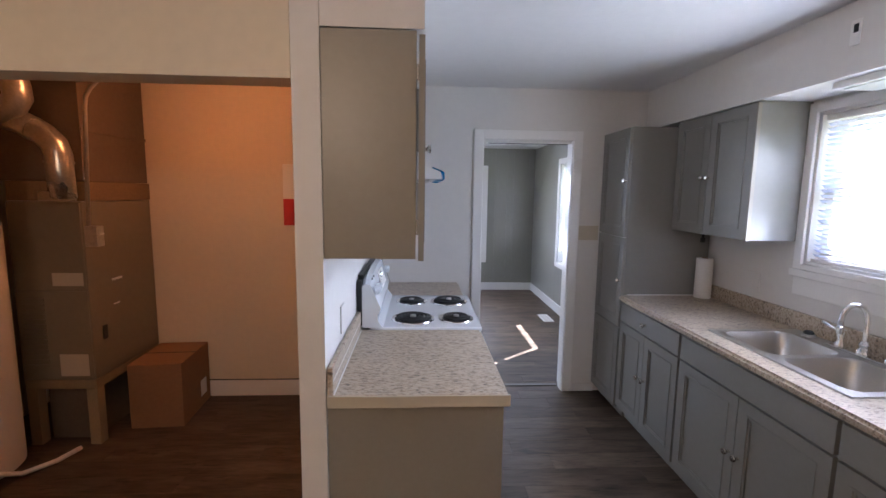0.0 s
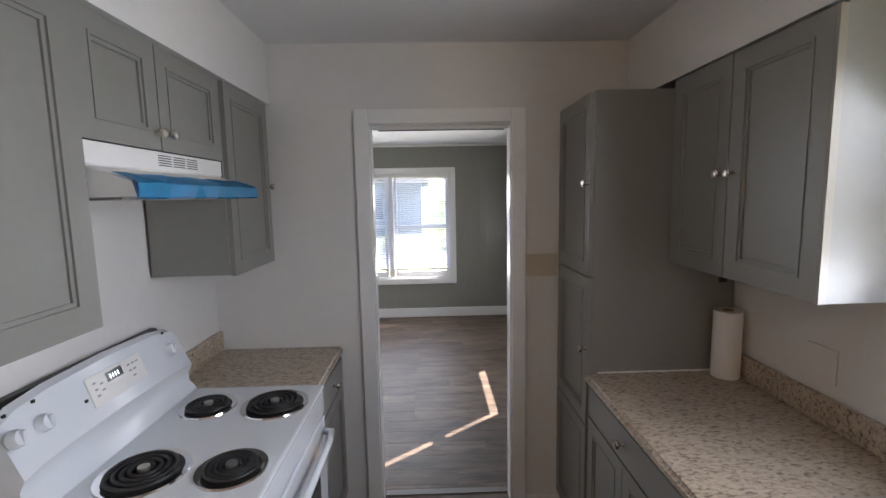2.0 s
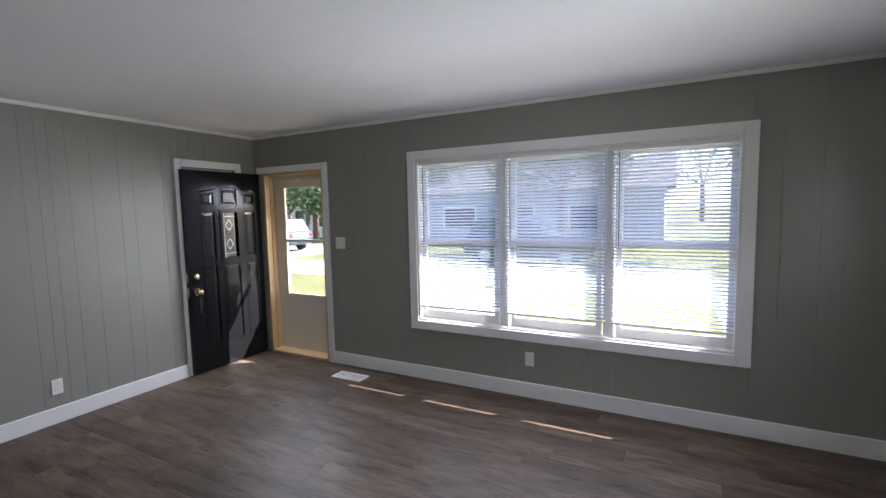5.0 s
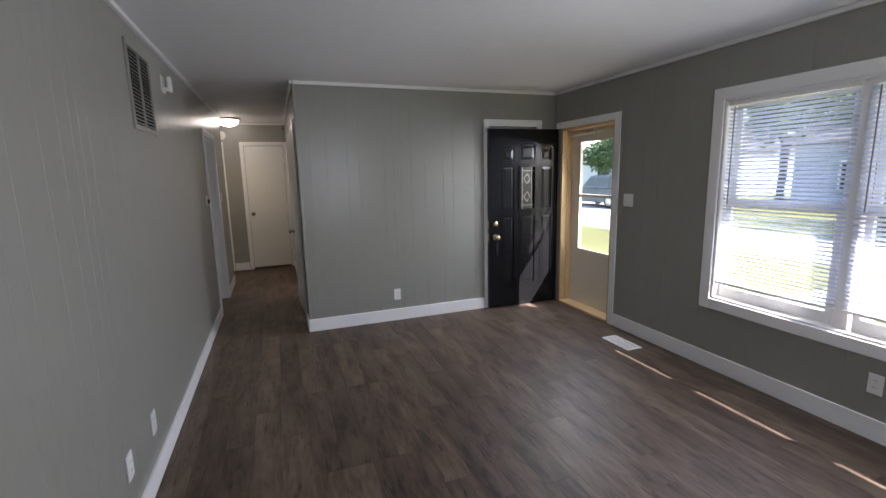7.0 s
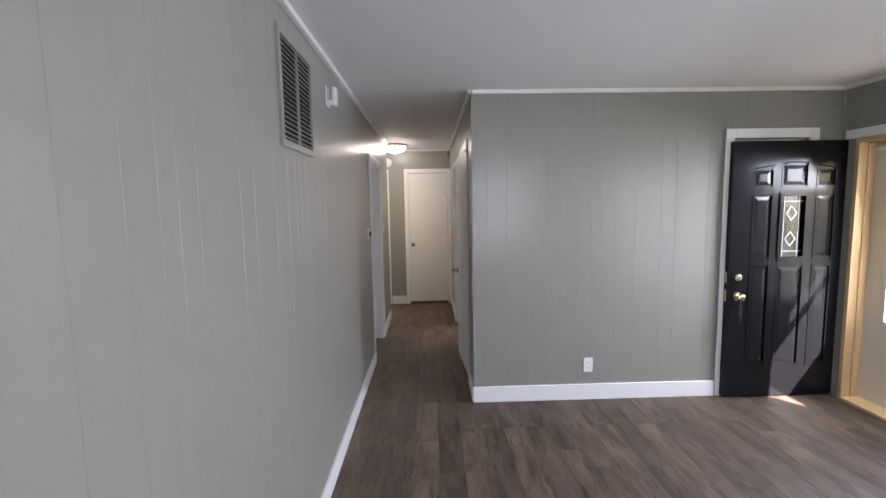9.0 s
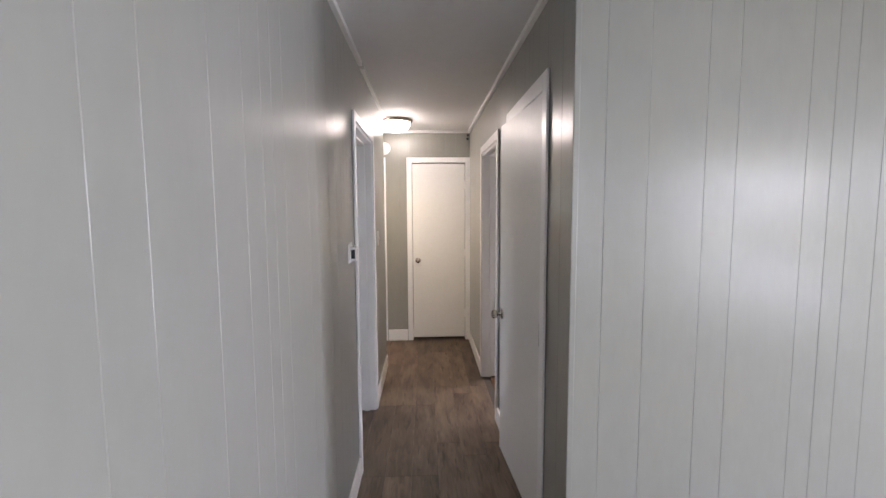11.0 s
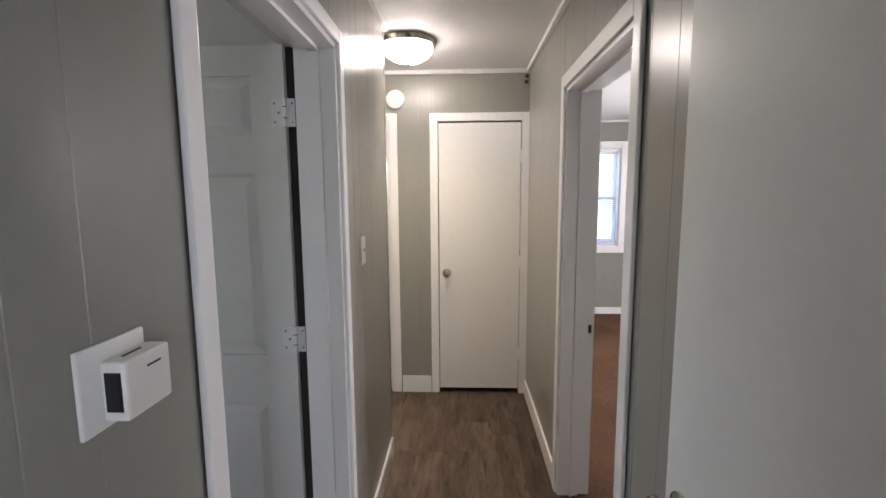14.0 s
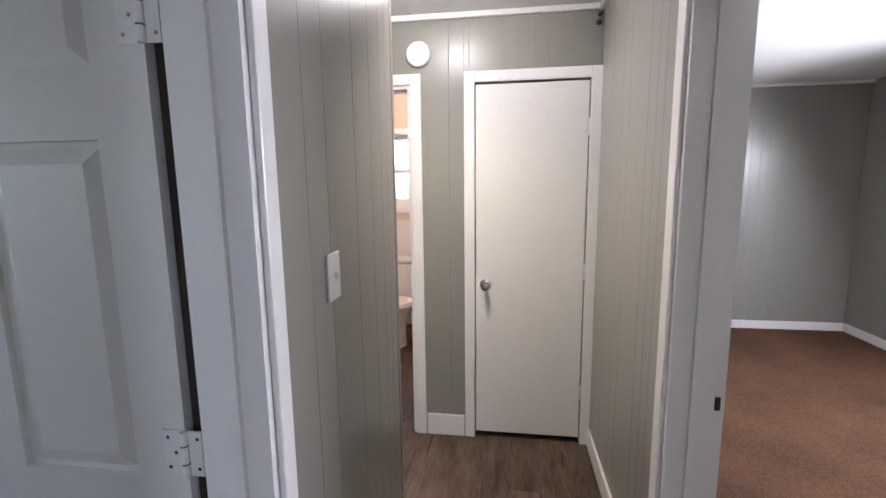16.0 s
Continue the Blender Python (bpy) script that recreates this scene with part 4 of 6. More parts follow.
structure("path", B((-2.7, -1.5, 7.95, 15.2, GZ - 0.2, GZ + 0.01)), M_CONC, "concrete front path", "path")
structure("porch_step", B((-2.8, -1.4, 7.93, 8.9, GZ - 0.1, -0.16), bevel=0.02), M_CONC, "concrete porch step", "step")


# ---- kitchen ----
def cab_knob(parent, x, y, z, out):
    """A small faceted metal knob; out is the axis it points along."""
    bm = bmesh.new()
    lathe(bm, [(0, 0), (0.008, 0), (0.006, 0.006), (0.005, 0.014), (0.013, 0.018), (0.016, 0.024), (0.013, 0.030), (0, 0.031)], (x, y, z), out, 14)
    return part("knob", bm, M_NICKEL, parent, "polished nickel knob", smooth=True)


def cab_door(cab, y0, y1, z0, z1, x, s, knob_at=None, name="door", rail=0.055):
    """A framed cabinet door in the plane x, facing by s = 1 or -1 along x, with a stepped moulding and a flat field."""
    fr = plate(bmesh.new(), y0, y1, z0, z1, [(y0 + rail, y1 - rail, z0 + rail, z1 - rail)] if z1 - z0 > 2.6 * rail else [], x, x + s * 0.019, ALONG_Y)
    d = part(name, fr, M_CAB, cab)
    if z1 - z0 > 2.6 * rail:
        bm = bmesh.new()
        r = rail
        plate(bm, y0 + r, y1 - r, z0 + r, z1 - r, [(y0 + r + 0.008, y1 - r - 0.008, z0 + r + 0.008, z1 - r - 0.008)], x, x + s * 0.022, ALONG_Y)
        r = rail + 0.008
        plate(bm, y0 + r, y1 - r, z0 + r, z1 - r, [(y0 + r + 0.01, y1 - r - 0.01, z0 + r + 0.01, z1 - r - 0.01)], x, x + s * 0.016, ALONG_Y)
        part("moulding", bm, M_CAB, d)
        r = rail + 0.018
        part("panel", plate(bmesh.new(), y0 + r, y1 - r, z0 + r, z1 - r, [], x, x + s * 0.010, ALONG_Y), M_CAB, d)
    if knob_at:
        cab_knob(d, x + s * 0.019, knob_at[0], knob_at[1], "x" if s > 0 else "-x")
    return d


# wall cabinets over the stove run, facing +x
FX = 0.793
a = thing("wall_cabinet", (0, 0, 0), "grey painted two-door wall cabinet with a bare end panel", "cabinet", "wall cabinets")
part("body", B((KW + 0.003, FX, 1.872, 2.638, 1.40, 2.131)), M_CAB, a)
part("end_panel", B((KW + 0.003, FX + 0.004, 1.866, 1.8715, 1.398, 2.13)), M_CABSIDE, a, "greige painted cabinet end")
part("face_edge", B((FX + 0.0125, FX + 0.0315, 1.862, 1.882, 1.392, 2.118)), M_CABSIDE, a, "greige door edge")
part("hinge", B((FX + 0.0045, FX + 0.0122, 1.868, 1.876, 1.98, 2.03), bevel=0.002), M_NICKEL, a)
part("hinge", B((FX + 0.0045, FX + 0.0122, 1.868, 1.876, 1.48, 1.53), bevel=0.002), M_NICKEL, a)
cab_door(a, 1.883, 2.255, 1.392, 2.118, FX + 0.0125, 1, (2.228, 1.80))
cab_door(a, 2.261, 2.634, 1.392, 2.118, FX + 0.0125, 1, (2.288, 1.80))
b_ = thing("wall_cabinet", (0, 0, 0), "short grey two-door wall cabinet above the range hood", "cabinet", "wall cabinets")
part("body", B((KW + 0.003, FX, 2.642, 3.334, 1.83, 2.131)), M_CAB, b_)
cab_door(b_, 2.648, 2.95, 1.826, 2.126, FX, 1, (2.926, 1.875), rail=0.05)
cab_door(b_, 2.956, 3.328, 1.826, 2.126, FX, 1, (2.98, 1.875), rail=0.05)
c_ = thing("wall_cabinet", (0.012, 0, 0), "narrow grey single-door wall cabinet beside the doorway", "cabinet", "wall cabinets")
part("body", B((KW + 0.003, FX, 3.342, 3.79, 1.388, 2.131)), M_CAB, c_)
cab_door(c_, 3.352, 3.785, 1.383, 2.126, FX, 1, (3.75, 1.74))

# base cabinets of the stove run
FB = 1.095
a = thing("base_cabinet", (0, 0, 0), "grey base cabinet with a greige end panel beside the stove", "cabinet", "base cabinets")
part("body", B((KW + 0.003, FB, 1.885, 2.615, 0.1, 0.874), (KW + 0.003, FB - 0.06, 1.885, 2.615, 0.001, 0.0995)), M_CAB, a)
part("end_panel", B((KW + 0.003, FB + 0.002, 1.877, 1.8845, 0.001, 0.873)), M_CABSIDE, a, "greige painted cabinet end")
part("end_strip", B((FB + 0.0025, FB + 0.022, 1.879, 1.895, 0.1, 0.866)), M_CABSIDE, a)
cab_door(a, 1.897, 2.607, 0.735, 0.862, FB, 1, (2.27, 0.80), "drawer")
cab_door(a, 1.897, 2.266, 0.112, 0.725, FB, 1, (2.235, 0.66))
cab_door(a, 2.27, 2.607, 0.112, 0.725, FB, 1, (2.30, 0.66))
a = thing("base_cabinet", (0, 0, 0), "narrow grey base cabinet between stove and wall", "cabinet", "base cabinets")
part("body", B((KW + 0.003, FB, 3.374, 3.856, 0.1, 0.874), (KW + 0.003, FB - 0.06, 3.374, 3.856, 0.001, 0.0995)), M_CAB, a)
cab_door(a, 3.382, 3.85, 0.735, 0.862, FB, 1, (3.63, 0.80), "drawer")
cab_door(a, 3.382, 3.85, 0.112, 0.725, FB, 1, (3.46, 0.66))


def counter(label, y0, y1, x0, x1, wall_x, s, end=None):
    """A laminate worktop with a rolled front edge and an upstand along the wall; s points from wall to room."""
    ob = thing("countertop", (0, 0, 0), label, "countertop", "laminate countertops")
    bm = B((min(x0, x1), max(x0, x1), y0, y1, 0.876, 0.915))
    es = [e for e in bm.edges if all(abs(v.co.x - (x1 if s > 0 else x0)) < 1e-4 for v in e.verts) and abs(e.verts[0].co.z - e.verts[1].co.z) < 1e-4]
    bmesh.ops.bevel(bm, geom=es, offset=0.012, segments=3, affect="EDGES")
    part("worktop", bm, M_LAM, ob)
    return ob


t1 = counter("speckled beige laminate countertop beside the stove", 1.868, 2.615, KW + 0.003, 1.135, KW, 1)
part("upstand", B((KW + 0.003, KW + 0.024, 1.868, 2.612, 0.9155, 1.015), bevel=0.006), M_LAM, t1)
part("edge_strip", B((KW + 0.0245, KW + 0.0262, 1.868, 2.612, 0.966, 0.9695)), M_TRIM, t1, "pale edge line")
part("caulk_bead", B((KW + 0.0245, KW + 0.0285, 1.868, 2.612, 0.9155, 0.9195)), M_TRIM, t1, "white caulk bead")
part("end_trim", B((KW + 0.003, 1.137, 1.861, 1.8675, 0.872, 0.914)), M_ALMOND, t1, "loose beige end trim")
t2 = counter("short speckled laminate countertop in the corner", 3.372, 3.857, KW + 0.003, 1.12, KW, 1)
part("upstand", B((KW + 0.003, KW + 0.024, 3.372, 3.857, 0.9155, 1.015), bevel=0.006), M_LAM, t2)

# electric stove
st = thing("stove", (-0.012, -0.032, 0.008), "white electric coil stove with four burners and a backguard", "stove")
part("body", B((0.56, 1.12, 2.655, 3.395, 0.03, 0.895)), M_ENAMEL, st)
part("cooktop", B((0.57, 1.155, 2.656, 3.394, 0.896, 0.918), bevel=0.008), M_ENAMEL, st)
part("front_panel", B((1.1205, 1.15, 2.66, 3.39, 0.80, 0.894), bevel=0.006), M_ENAMEL, st)
dr = part("oven_door", B((1.1205, 1.152, 2.665, 3.385, 0.21, 0.795), bevel=0.008), M_ENAMEL, st)
part("oven_window", B((1.1525, 1.155, 2.79, 3.26, 0.33, 0.62)), M_LCD, dr, "dark oven glass")
bm = bmesh.new()
tube(bm, [(1.152, 2.70, 0.74), (1.19, 2.72, 0.745), (1.2, 2.80, 0.748), (1.202, 3.025, 0.75), (1.2, 3.25, 0.748), (1.19, 3.33, 0.745), (1.152, 3.35, 0.74)], 0.013)
part("handle", bm, M_ENAMEL, dr, smooth=True)
part("storage_drawer", B((1.1205, 1.15, 2.665, 3.385, 0.04, 0.205), bevel=0.006), M_ENAMEL, st)
bm = bmesh.new()
prof = [(0.532, 0.9185), (0.532, 1.18), (0.55, 1.20), (0.574, 1.19), (0.628, 1.036), (0.612, 1.0), (0.612, 0.96), (0.64, 0.9185)]
ends = []
for y, drop in ((2.648, 0.05), (2.70, 0.022), (2.80, 0.008), (3.025, 0.0), (3.25, 0.008), (3.35, 0.022), (3.394, 0.05)):
    ends.append([bm.verts.new((x, y, z - drop * max(0, (z - 0.92) / 0.28))) for x, z in prof])
for u, v in zip(ends, ends[1:]):
    for k in range(len(prof)):
        bm.faces.new((u[k], v[k], v[(k + 1) % len(prof)], u[(k + 1) % len(prof)]))
bm.faces.new(ends[0])
bm.faces.new(ends[-1][::-1])
bmesh.ops.recalc_face_normals(bm, faces=bm.faces[:])
bg = part("backguard", bm, M_ENAMEL, st, smooth=True)
part("back_panel", B((0.506, 0.5315, 2.644, 3.39, 0.93, 1.165), (0.506, 0.5315, 2.70, 3.345, 1.165, 1.185)), M_BLACK, st, "black steel back of the stove")


def on_guard(f):
    """A point on the slanted control face, f from its foot (0) to its top (1)."""
    return (0.629 + (0.5755 - 0.629) * f, 1.036 + (1.19 - 1.036) * f)


for y in (2.665, 2.744, 3.298):
    x, z = on_guard(0.5)
    bm = bmesh.new()
    cyl(bm, (x - 0.002, y, z - 0.001), (x + 0.02, y, z + 0.0065), 0.024, 0.02, 22)
    box(bm, x + 0.012, x + 0.026, y - 0.005, y + 0.005, z - 0.013, z + 0.023, bevel=0.002)
    part("control_knob", bm, M_ENAMEL, bg, smooth=True)
x, z = on_guard(0.52)
bm = B((-0.001, 0.003, -0.12, 0.12, -0.045, 0.045), bevel=0.0012)
bmesh.ops.transform(bm, matrix=Matrix.Translation((x, 3.02, z)) @ Matrix.Rotation(radians(-18), 4, "Y"), verts=bm.verts[:])
part("control_panel", bm, M_PLASTIC, bg)
bm = B((0.0032, 0.0042, -0.045, 0.025, 0.005, 0.035))
bmesh.ops.transform(bm, matrix=Matrix.Translation((x, 3.02, z)) @ Matrix.Rotation(radians(-18), 4, "Y"), verts=bm.verts[:])
part("clock_display", bm, M_LCD, bg, "dark clock display")
bm = B(*[(0.0043, 0.0048, -0.03 + 0.011 * k, -0.0275 + 0.011 * k, 0.013, 0.025) for k in (0, 1, 2, 3)])
bmesh.ops.transform(bm, matrix=Matrix.Translation((x, 3.02, z)) @ Matrix.Rotation(radians(-18), 4, "Y"), verts=bm.verts[:])
part("clock_digits", bm, M_DIGIT, bg)
M_MARK = mat("grey_marks", (0.35, 0.37, 0.4), 0.5)
for y, v in ((-0.1, 0.02), (-0.1, 0.0), (-0.1, -0.02), (-0.075, 0.01), (-0.075, -0.01), (0.05, 0.02), (0.07, 0.02), (0.09, 0.02), (0.05, 0.0), (0.07, 0.0), (0.06, -0.02)):
    bm = B((0.0032, 0.0040, y, y + 0.012, v, v + 0.006))
    bmesh.ops.transform(bm, matrix=Matrix.Translation((x, 3.02, z)) @ Matrix.Rotation(radians(-18), 4, "Y"), verts=bm.verts[:])
    part("button_mark", bm, M_MARK, bg)
for y, f in ((2.665, 0.88), (2.744, 0.88), (2.882, 0.45), (3.298, 0.92)):
    x, z = on_guard(f)
    part("pilot_mark", B((x - 0.002, x + 0.003, y - 0.004, y + 0.004, z - 0.004, z + 0.004)), M_BLACK, bg)
for bx_, by_, r in ((0.79, 2.82, 0.102), (1.03, 2.825, 0.08), (0.775, 3.215, 0.08), (1.015, 3.22, 0.102)):
    bm = bmesh.new()
    lathe(bm, [(r + 0.018, 0.0), (r + 0.016, 0.006), (r + 0.006, 0.005), (r - 0.01, -0.001), (0.02, -0.001), (0, -0.001)], (bx_, by_, 0.9185), "z", 36)
    br = part("drip_pan", bm, M_CHROME, st, "chrome drip pan", smooth=True)
    part("pan_shadow_bowl", lathe(bmesh.new(), [(r - 0.002, 0), (r - 0.002, 0.0012), (0, 0.0012)], (bx_, by_, 0.9205), "z", 30), M_BLACK, br, "black enamel pan bowl")
    bm = bmesh.new()
    pts = []
    turns = 4
    for k in range(turns * 22 + 1):
        an = 2 * math.pi * k / 22
        rr = 0.022 + (r - 0.026) * k / (turns * 22)
        pts.append((bx_ + rr * math.cos(an), by_ + rr * math.sin(an), 0.931))
    tube(bm, pts, 0.0062, 6)
    part("coil", bm, M_BLACK, br, "black heating coil", smooth=True)
    part("coil_cap", C((bx_, by_, 0.930), (bx_, by_, 0.9395), 0.017, 0.016, 18), M_STEEL, br, "steel coil centre", smooth=True)

# range hood with protective film on its lip
hd = thing("range_hood", (0, 0, 0), "white range hood with blue protective film on its lip", "range hood")
bm = bmesh.new()
prof = [(KW + 0.003, 1.824), (0.80, 1.824), (0.804, 1.765), (0.915, 1.727), (0.925, 1.69), (KW + 0.003, 1.69)]
e0 = [[bm.verts.new((x, y, z)) for x, z in prof] for y in (2.645, 3.326)]
for k in range(6):
    bm.faces.new((e0[0][k], e0[1][k], e0[1][(k + 1) % 6], e0[0][(k + 1) % 6]))
bm.faces.new(e0[0])
bm.faces.new(e0[1][::-1])
bmesh.ops.recalc_face_normals(bm, faces=bm.faces[:])
part("hood_body", bm, M_HOODW, hd)
part("blower_front", B((0.8, 0.812, 2.65, 3.318, 1.768, 1.822), bevel=0.002), M_HOODW, hd)
for g in range(3):
    for k in range(5):
        y0 = 2.93 + g * 0.075
        part("vent_slot", B((0.8121, 0.8128, y0, y0 + 0.065, 1.782 + 0.007 * k, 1.785 + 0.007 * k)), M_BLACK, hd)
bm = bmesh.new()
prof = [(0.87, 1.7475), (0.917, 1.7295), (0.929, 1.722), (0.931, 1.688), (0.923, 1.684), (0.885, 1.685)]
rows_ = []
for k in range(24):
    y = 2.64 + (3.334 - 2.64) * k / 23
    rows_.append([bm.verts.new((x + 0.003 + 0.001 * math.sin(k * 2.1 + j), y, z + 0.001 + 0.0012 * math.sin(k * 1.3 + j * 2))) for j, (x, z) in enumerate(prof)])
for u, v in zip(rows_, rows_[1:]):
    for j in range(5):
        bm.faces.new((u[j], v[j], v[j + 1], u[j + 1]))
bmesh.ops.solidify(bm, geom=bm.faces[:], thickness=0.001)
part("protective_film", bm, M_FILM, hd, "wrinkled blue plastic film", smooth=True)
part("filter", B((0.60, 0.86, 2.69, 3.24, 1.684, 1.689)), M_STEEL, hd, "metal grease filter")

# sink run, facing -x
FS = 2.27
a = thing("tall_cabinet", (-0.008, 0, 0), "tall grey pantry cabinet with three stacked doors", "cabinet")
part("body", B((FS, KE - 0.003, 3.416, 3.856, 0.08, 2.088), (FS + 0.05, KE - 0.003, 3.416, 3.856, 0.001, 0.0795)), M_CAB, a)
cab_door(a, 3.42, 3.852, 0.085, 0.672, FS, -1)
cab_door(a, 3.42, 3.852, 0.682, 1.325, FS, -1, (3.432, 1.02))
cab_door(a, 3.42, 3.852, 1.335, 2.082, FS, -1, (3.432, 1.72))
a = thing("wall_cabinet", (0, 0, 0), "grey two-door wall cabinet beside the sink window", "cabinet", "wall cabinets")
part("body", B((2.595, KE - 0.003, 2.69, 3.412, 1.386, 2.123)), M_CAB, a)
part("door_edge", B((2.574, 2.594, 2.688, 2.698, 1.385, 2.115)), M_CABSIDE, a, "paler greige edge of the cabinet door")
cab_door(a, 2.70, 3.063, 1.388, 2.115, 2.594, -1, (3.04, 1.735))
cab_door(a, 3.069, 3.408, 1.388, 2.115, 2.594, -1, (3.095, 1.735))
a = thing("base_cabinet", (0, 0, 0), "grey base cabinet with a drawer over two doors", "cabinet", "base cabinets")
part("body", B((FS, KE - 0.003, 2.682, 3.412, 0.1, 0.874), (FS + 0.06, KE - 0.003, 2.682, 3.412, 0.001, 0.0995)), M_CAB, a)
cab_door(a, 2.69, 3.408, 0.735, 0.862, FS, -1, (3.06, 0.80), "drawer")
cab_door(a, 2.69, 3.06, 0.105, 0.725, FS, -1, (3.03, 0.44))
cab_door(a, 3.065, 3.408, 0.105, 0.725, FS, -1, (3.095, 0.44))
a = thing("sink_cabinet", (0, 0, 0), "wide grey sink base cabinet with two doors", "cabinet", "base cabinets")
part("body", B((FS, FS + 0.05, 1.742, 2.678, 0.1, 0.874), (FS + 0.05, KE - 0.003, 1.742, 1.76, 0.1, 0.874), (FS + 0.05, KE - 0.003, 2.66, 2.678, 0.1, 0.874),
               (FS + 0.06, KE - 0.003, 1.742, 2.678, 0.001, 0.0995)), M_CAB, a)
cab_door(a, 1.75, 2.67, 0.735, 0.862, FS, -1, None, "false_front")
cab_door(a, 1.75, 2.207, 0.105, 0.725, FS, -1, (2.18, 0.45))
cab_door(a, 2.213, 2.67, 0.105, 0.725, FS, -1, (2.24, 0.45))
a = thing("base_cabinet", (0, 0, 0), "grey base cabinet past the sink", "cabinet", "base cabinets")
part("body", B((FS, KE - 0.003, 0.9, 1.738, 0.1, 0.874), (FS + 0.06, KE - 0.003, 0.9, 1.738, 0.001, 0.0995)), M_CAB, a)
cab_door(a, 0.91, 1.732, 0.735, 0.862, FS, -1, (1.32, 0.80), "drawer")
cab_door(a, 0.91, 1.32, 0.105, 0.725, FS, -1, (1.29, 0.45))
cab_door(a, 1.325, 1.732, 0.105, 0.725, FS, -1, (1.36, 0.45))
ob = thing("countertop", (0, 0, 0), "long speckled beige laminate countertop with the sink set in", "countertop", "laminate countertops")
bm = plate(bmesh.new(), 2.235, KE - 0.003, 0.89, 3.414, [(2.365, 2.80, 1.83, 2.57)], 0.876, 0.915, lambda u, v, d: (u, v, d))
es = [e for e in bm.edges if all(abs(v.co.x - 2.235) < 1e-4 for v in e.verts) and abs(e.verts[0].co.z - e.verts[1].co.z) < 1e-4 and len(e.link_faces) == 2]
bmesh.ops.bevel(bm, geom=es, offset=0.012, segments=3, affect="EDGES")
part("worktop", bm, M_LAM, ob)
part("upstand", B((KE - 0.024, KE - 0.003, 0.89, 3.414, 0.9155, 1.01), bevel=0.006), M_LAM, ob)
part("joint_bead", B((2.29, KE - 0.03, 3.409, 3.4145, 0.9155, 0.921)), M_TRIM, ob, "white caulk bead")

# double bowl sink
sk = thing("kitchen_sink", (0, 0, 0), "double-bowl stainless steel drop-in sink", "sink")


def bowl(bm, x0, x1, y0, y1, z, depth, r=0.06, seg=5):
    """A rounded basin opening at height z, with its rim ring returned."""
    def ring(inset, zz):
        out = []
        a0, a1, b0, b1 = x0 + inset, x1 - inset, y0 + inset, y1 - inset
        rr = max(r - inset * 0.3, 0.02)
        for cx, cy, s0 in ((a1 - rr, b1 - rr, 0), (a0 + rr, b1 - rr, 90), (a0 + rr, b0 + rr, 180), (a1 - rr, b0 + rr, 270)):
            for k in range(seg + 1):
                an = radians(s0 + 90 * k / seg)
                out.append(bm.verts.new((cx + rr * math.cos(an), cy + rr * math.sin(an), zz)))
        return out
    rings = [ring(-0.004, z), ring(0.002, z - 0.008), ring(0.012, z - depth * 0.6), ring(0.022, z - depth * 0.9), ring(0.05, z - depth)]
    for u, v in zip(rings, rings[1:]):
        for k in range(len(u)):
            bm.faces.new((u[k], u[(k + 1) % len(u)], v[(k + 1) % len(u)], v[k]))
    bm.faces.new(rings[-1])
    bmesh.ops.recalc_face_normals(bm, faces=bm.faces[:])
    bmesh.ops.reverse_faces(bm, faces=bm.faces[:])
    return bm


bm = plate(bmesh.new(), 2.345, 2.838, 1.80, 2.60, [(2.39, 2.735, 1.845, 2.18), (2.39, 2.735, 2.22, 2.555)], 0.9155, 0.9215, lambda u, v, d: (u, v, d))
es = [e for e in bm.edges if abs(e.verts[0].co.z - e.verts[1].co.z) < 1e-5 and e.verts[0].co.z > 0.92 and any(abs(f_.normal.z) < 0.5 for f_ in e.link_faces)]
bmesh.ops.bevel(bm, geom=es, offset=0.003, segments=2, affect="EDGES")
part("rim", bm, M_STEEL, sk)
for y0, y1 in ((1.845, 2.18), (2.22, 2.555)):
    bl = part("bowl", bowl(bmesh.new(), 2.39, 2.735, y0, y1, 0.9205, 0.17), M_STEEL, sk, smooth=True)
    yc = (y0 + y1) / 2
    part("drain", lathe(bmesh.new(), [(0.045, 0), (0.04, 0.004), (0.02, 0.001), (0, 0.001)], (2.56, yc, 0.751), "z", 20), M_CHROME, bl, smooth=True)
    for cx, cy in ((2.39, y0), (2.735, y0), (2.39, y1), (2.735, y1)):
        bm = bmesh.new()
        sx, sy = (1 if cx < 2.5 else -1), (1 if cy < yc else -1)
        v0 = bm.verts.new((cx - sx * 0.002, cy - sy * 0.002, 0.9212))
        arc = [bm.verts.new((cx + sx * (0.058 - 0.062 * math.cos(radians(g_))), cy + sy * (0.058 - 0.062 * math.sin(radians(g_))), 0.9212)) for g_ in range(0, 91, 15)]
        for p_, q_ in zip(arc, arc[1:]):
            bm.faces.new((v0, p_, q_))
        part("rim_corner", bm, M_STEEL, bl)
fc = thing("kitchen_faucet", (0, -0.1, 0), "chrome gooseneck faucet with two handles and side spray", "faucet")
part("deck_plate", B((2.765, 2.82, 2.02, 2.45, 0.922, 0.932), bevel=0.004), M_CHROME, fc)
bm = bmesh.new()
ax_, ay_ = 2.792, 2.29
pts = [(ax_, ay_, 0.93), (ax_, ay_, 0.99), (ax_, ay_, 1.05)]
for k in range(0, 11):
    an = radians(180 * k / 10)
    off = 0.052 * (1 - math.cos(an))
    pts.append((ax_ - off * 0.97, ay_ + off * 0.22, 1.08 + 0.075 * math.sin(an)))
pts += [(ax_ - 0.101, ay_ + 0.023, 1.05)]
tube(bm, pts, 0.011, 12)
sp = part("spout", bm, M_CHROME, fc, smooth=True)
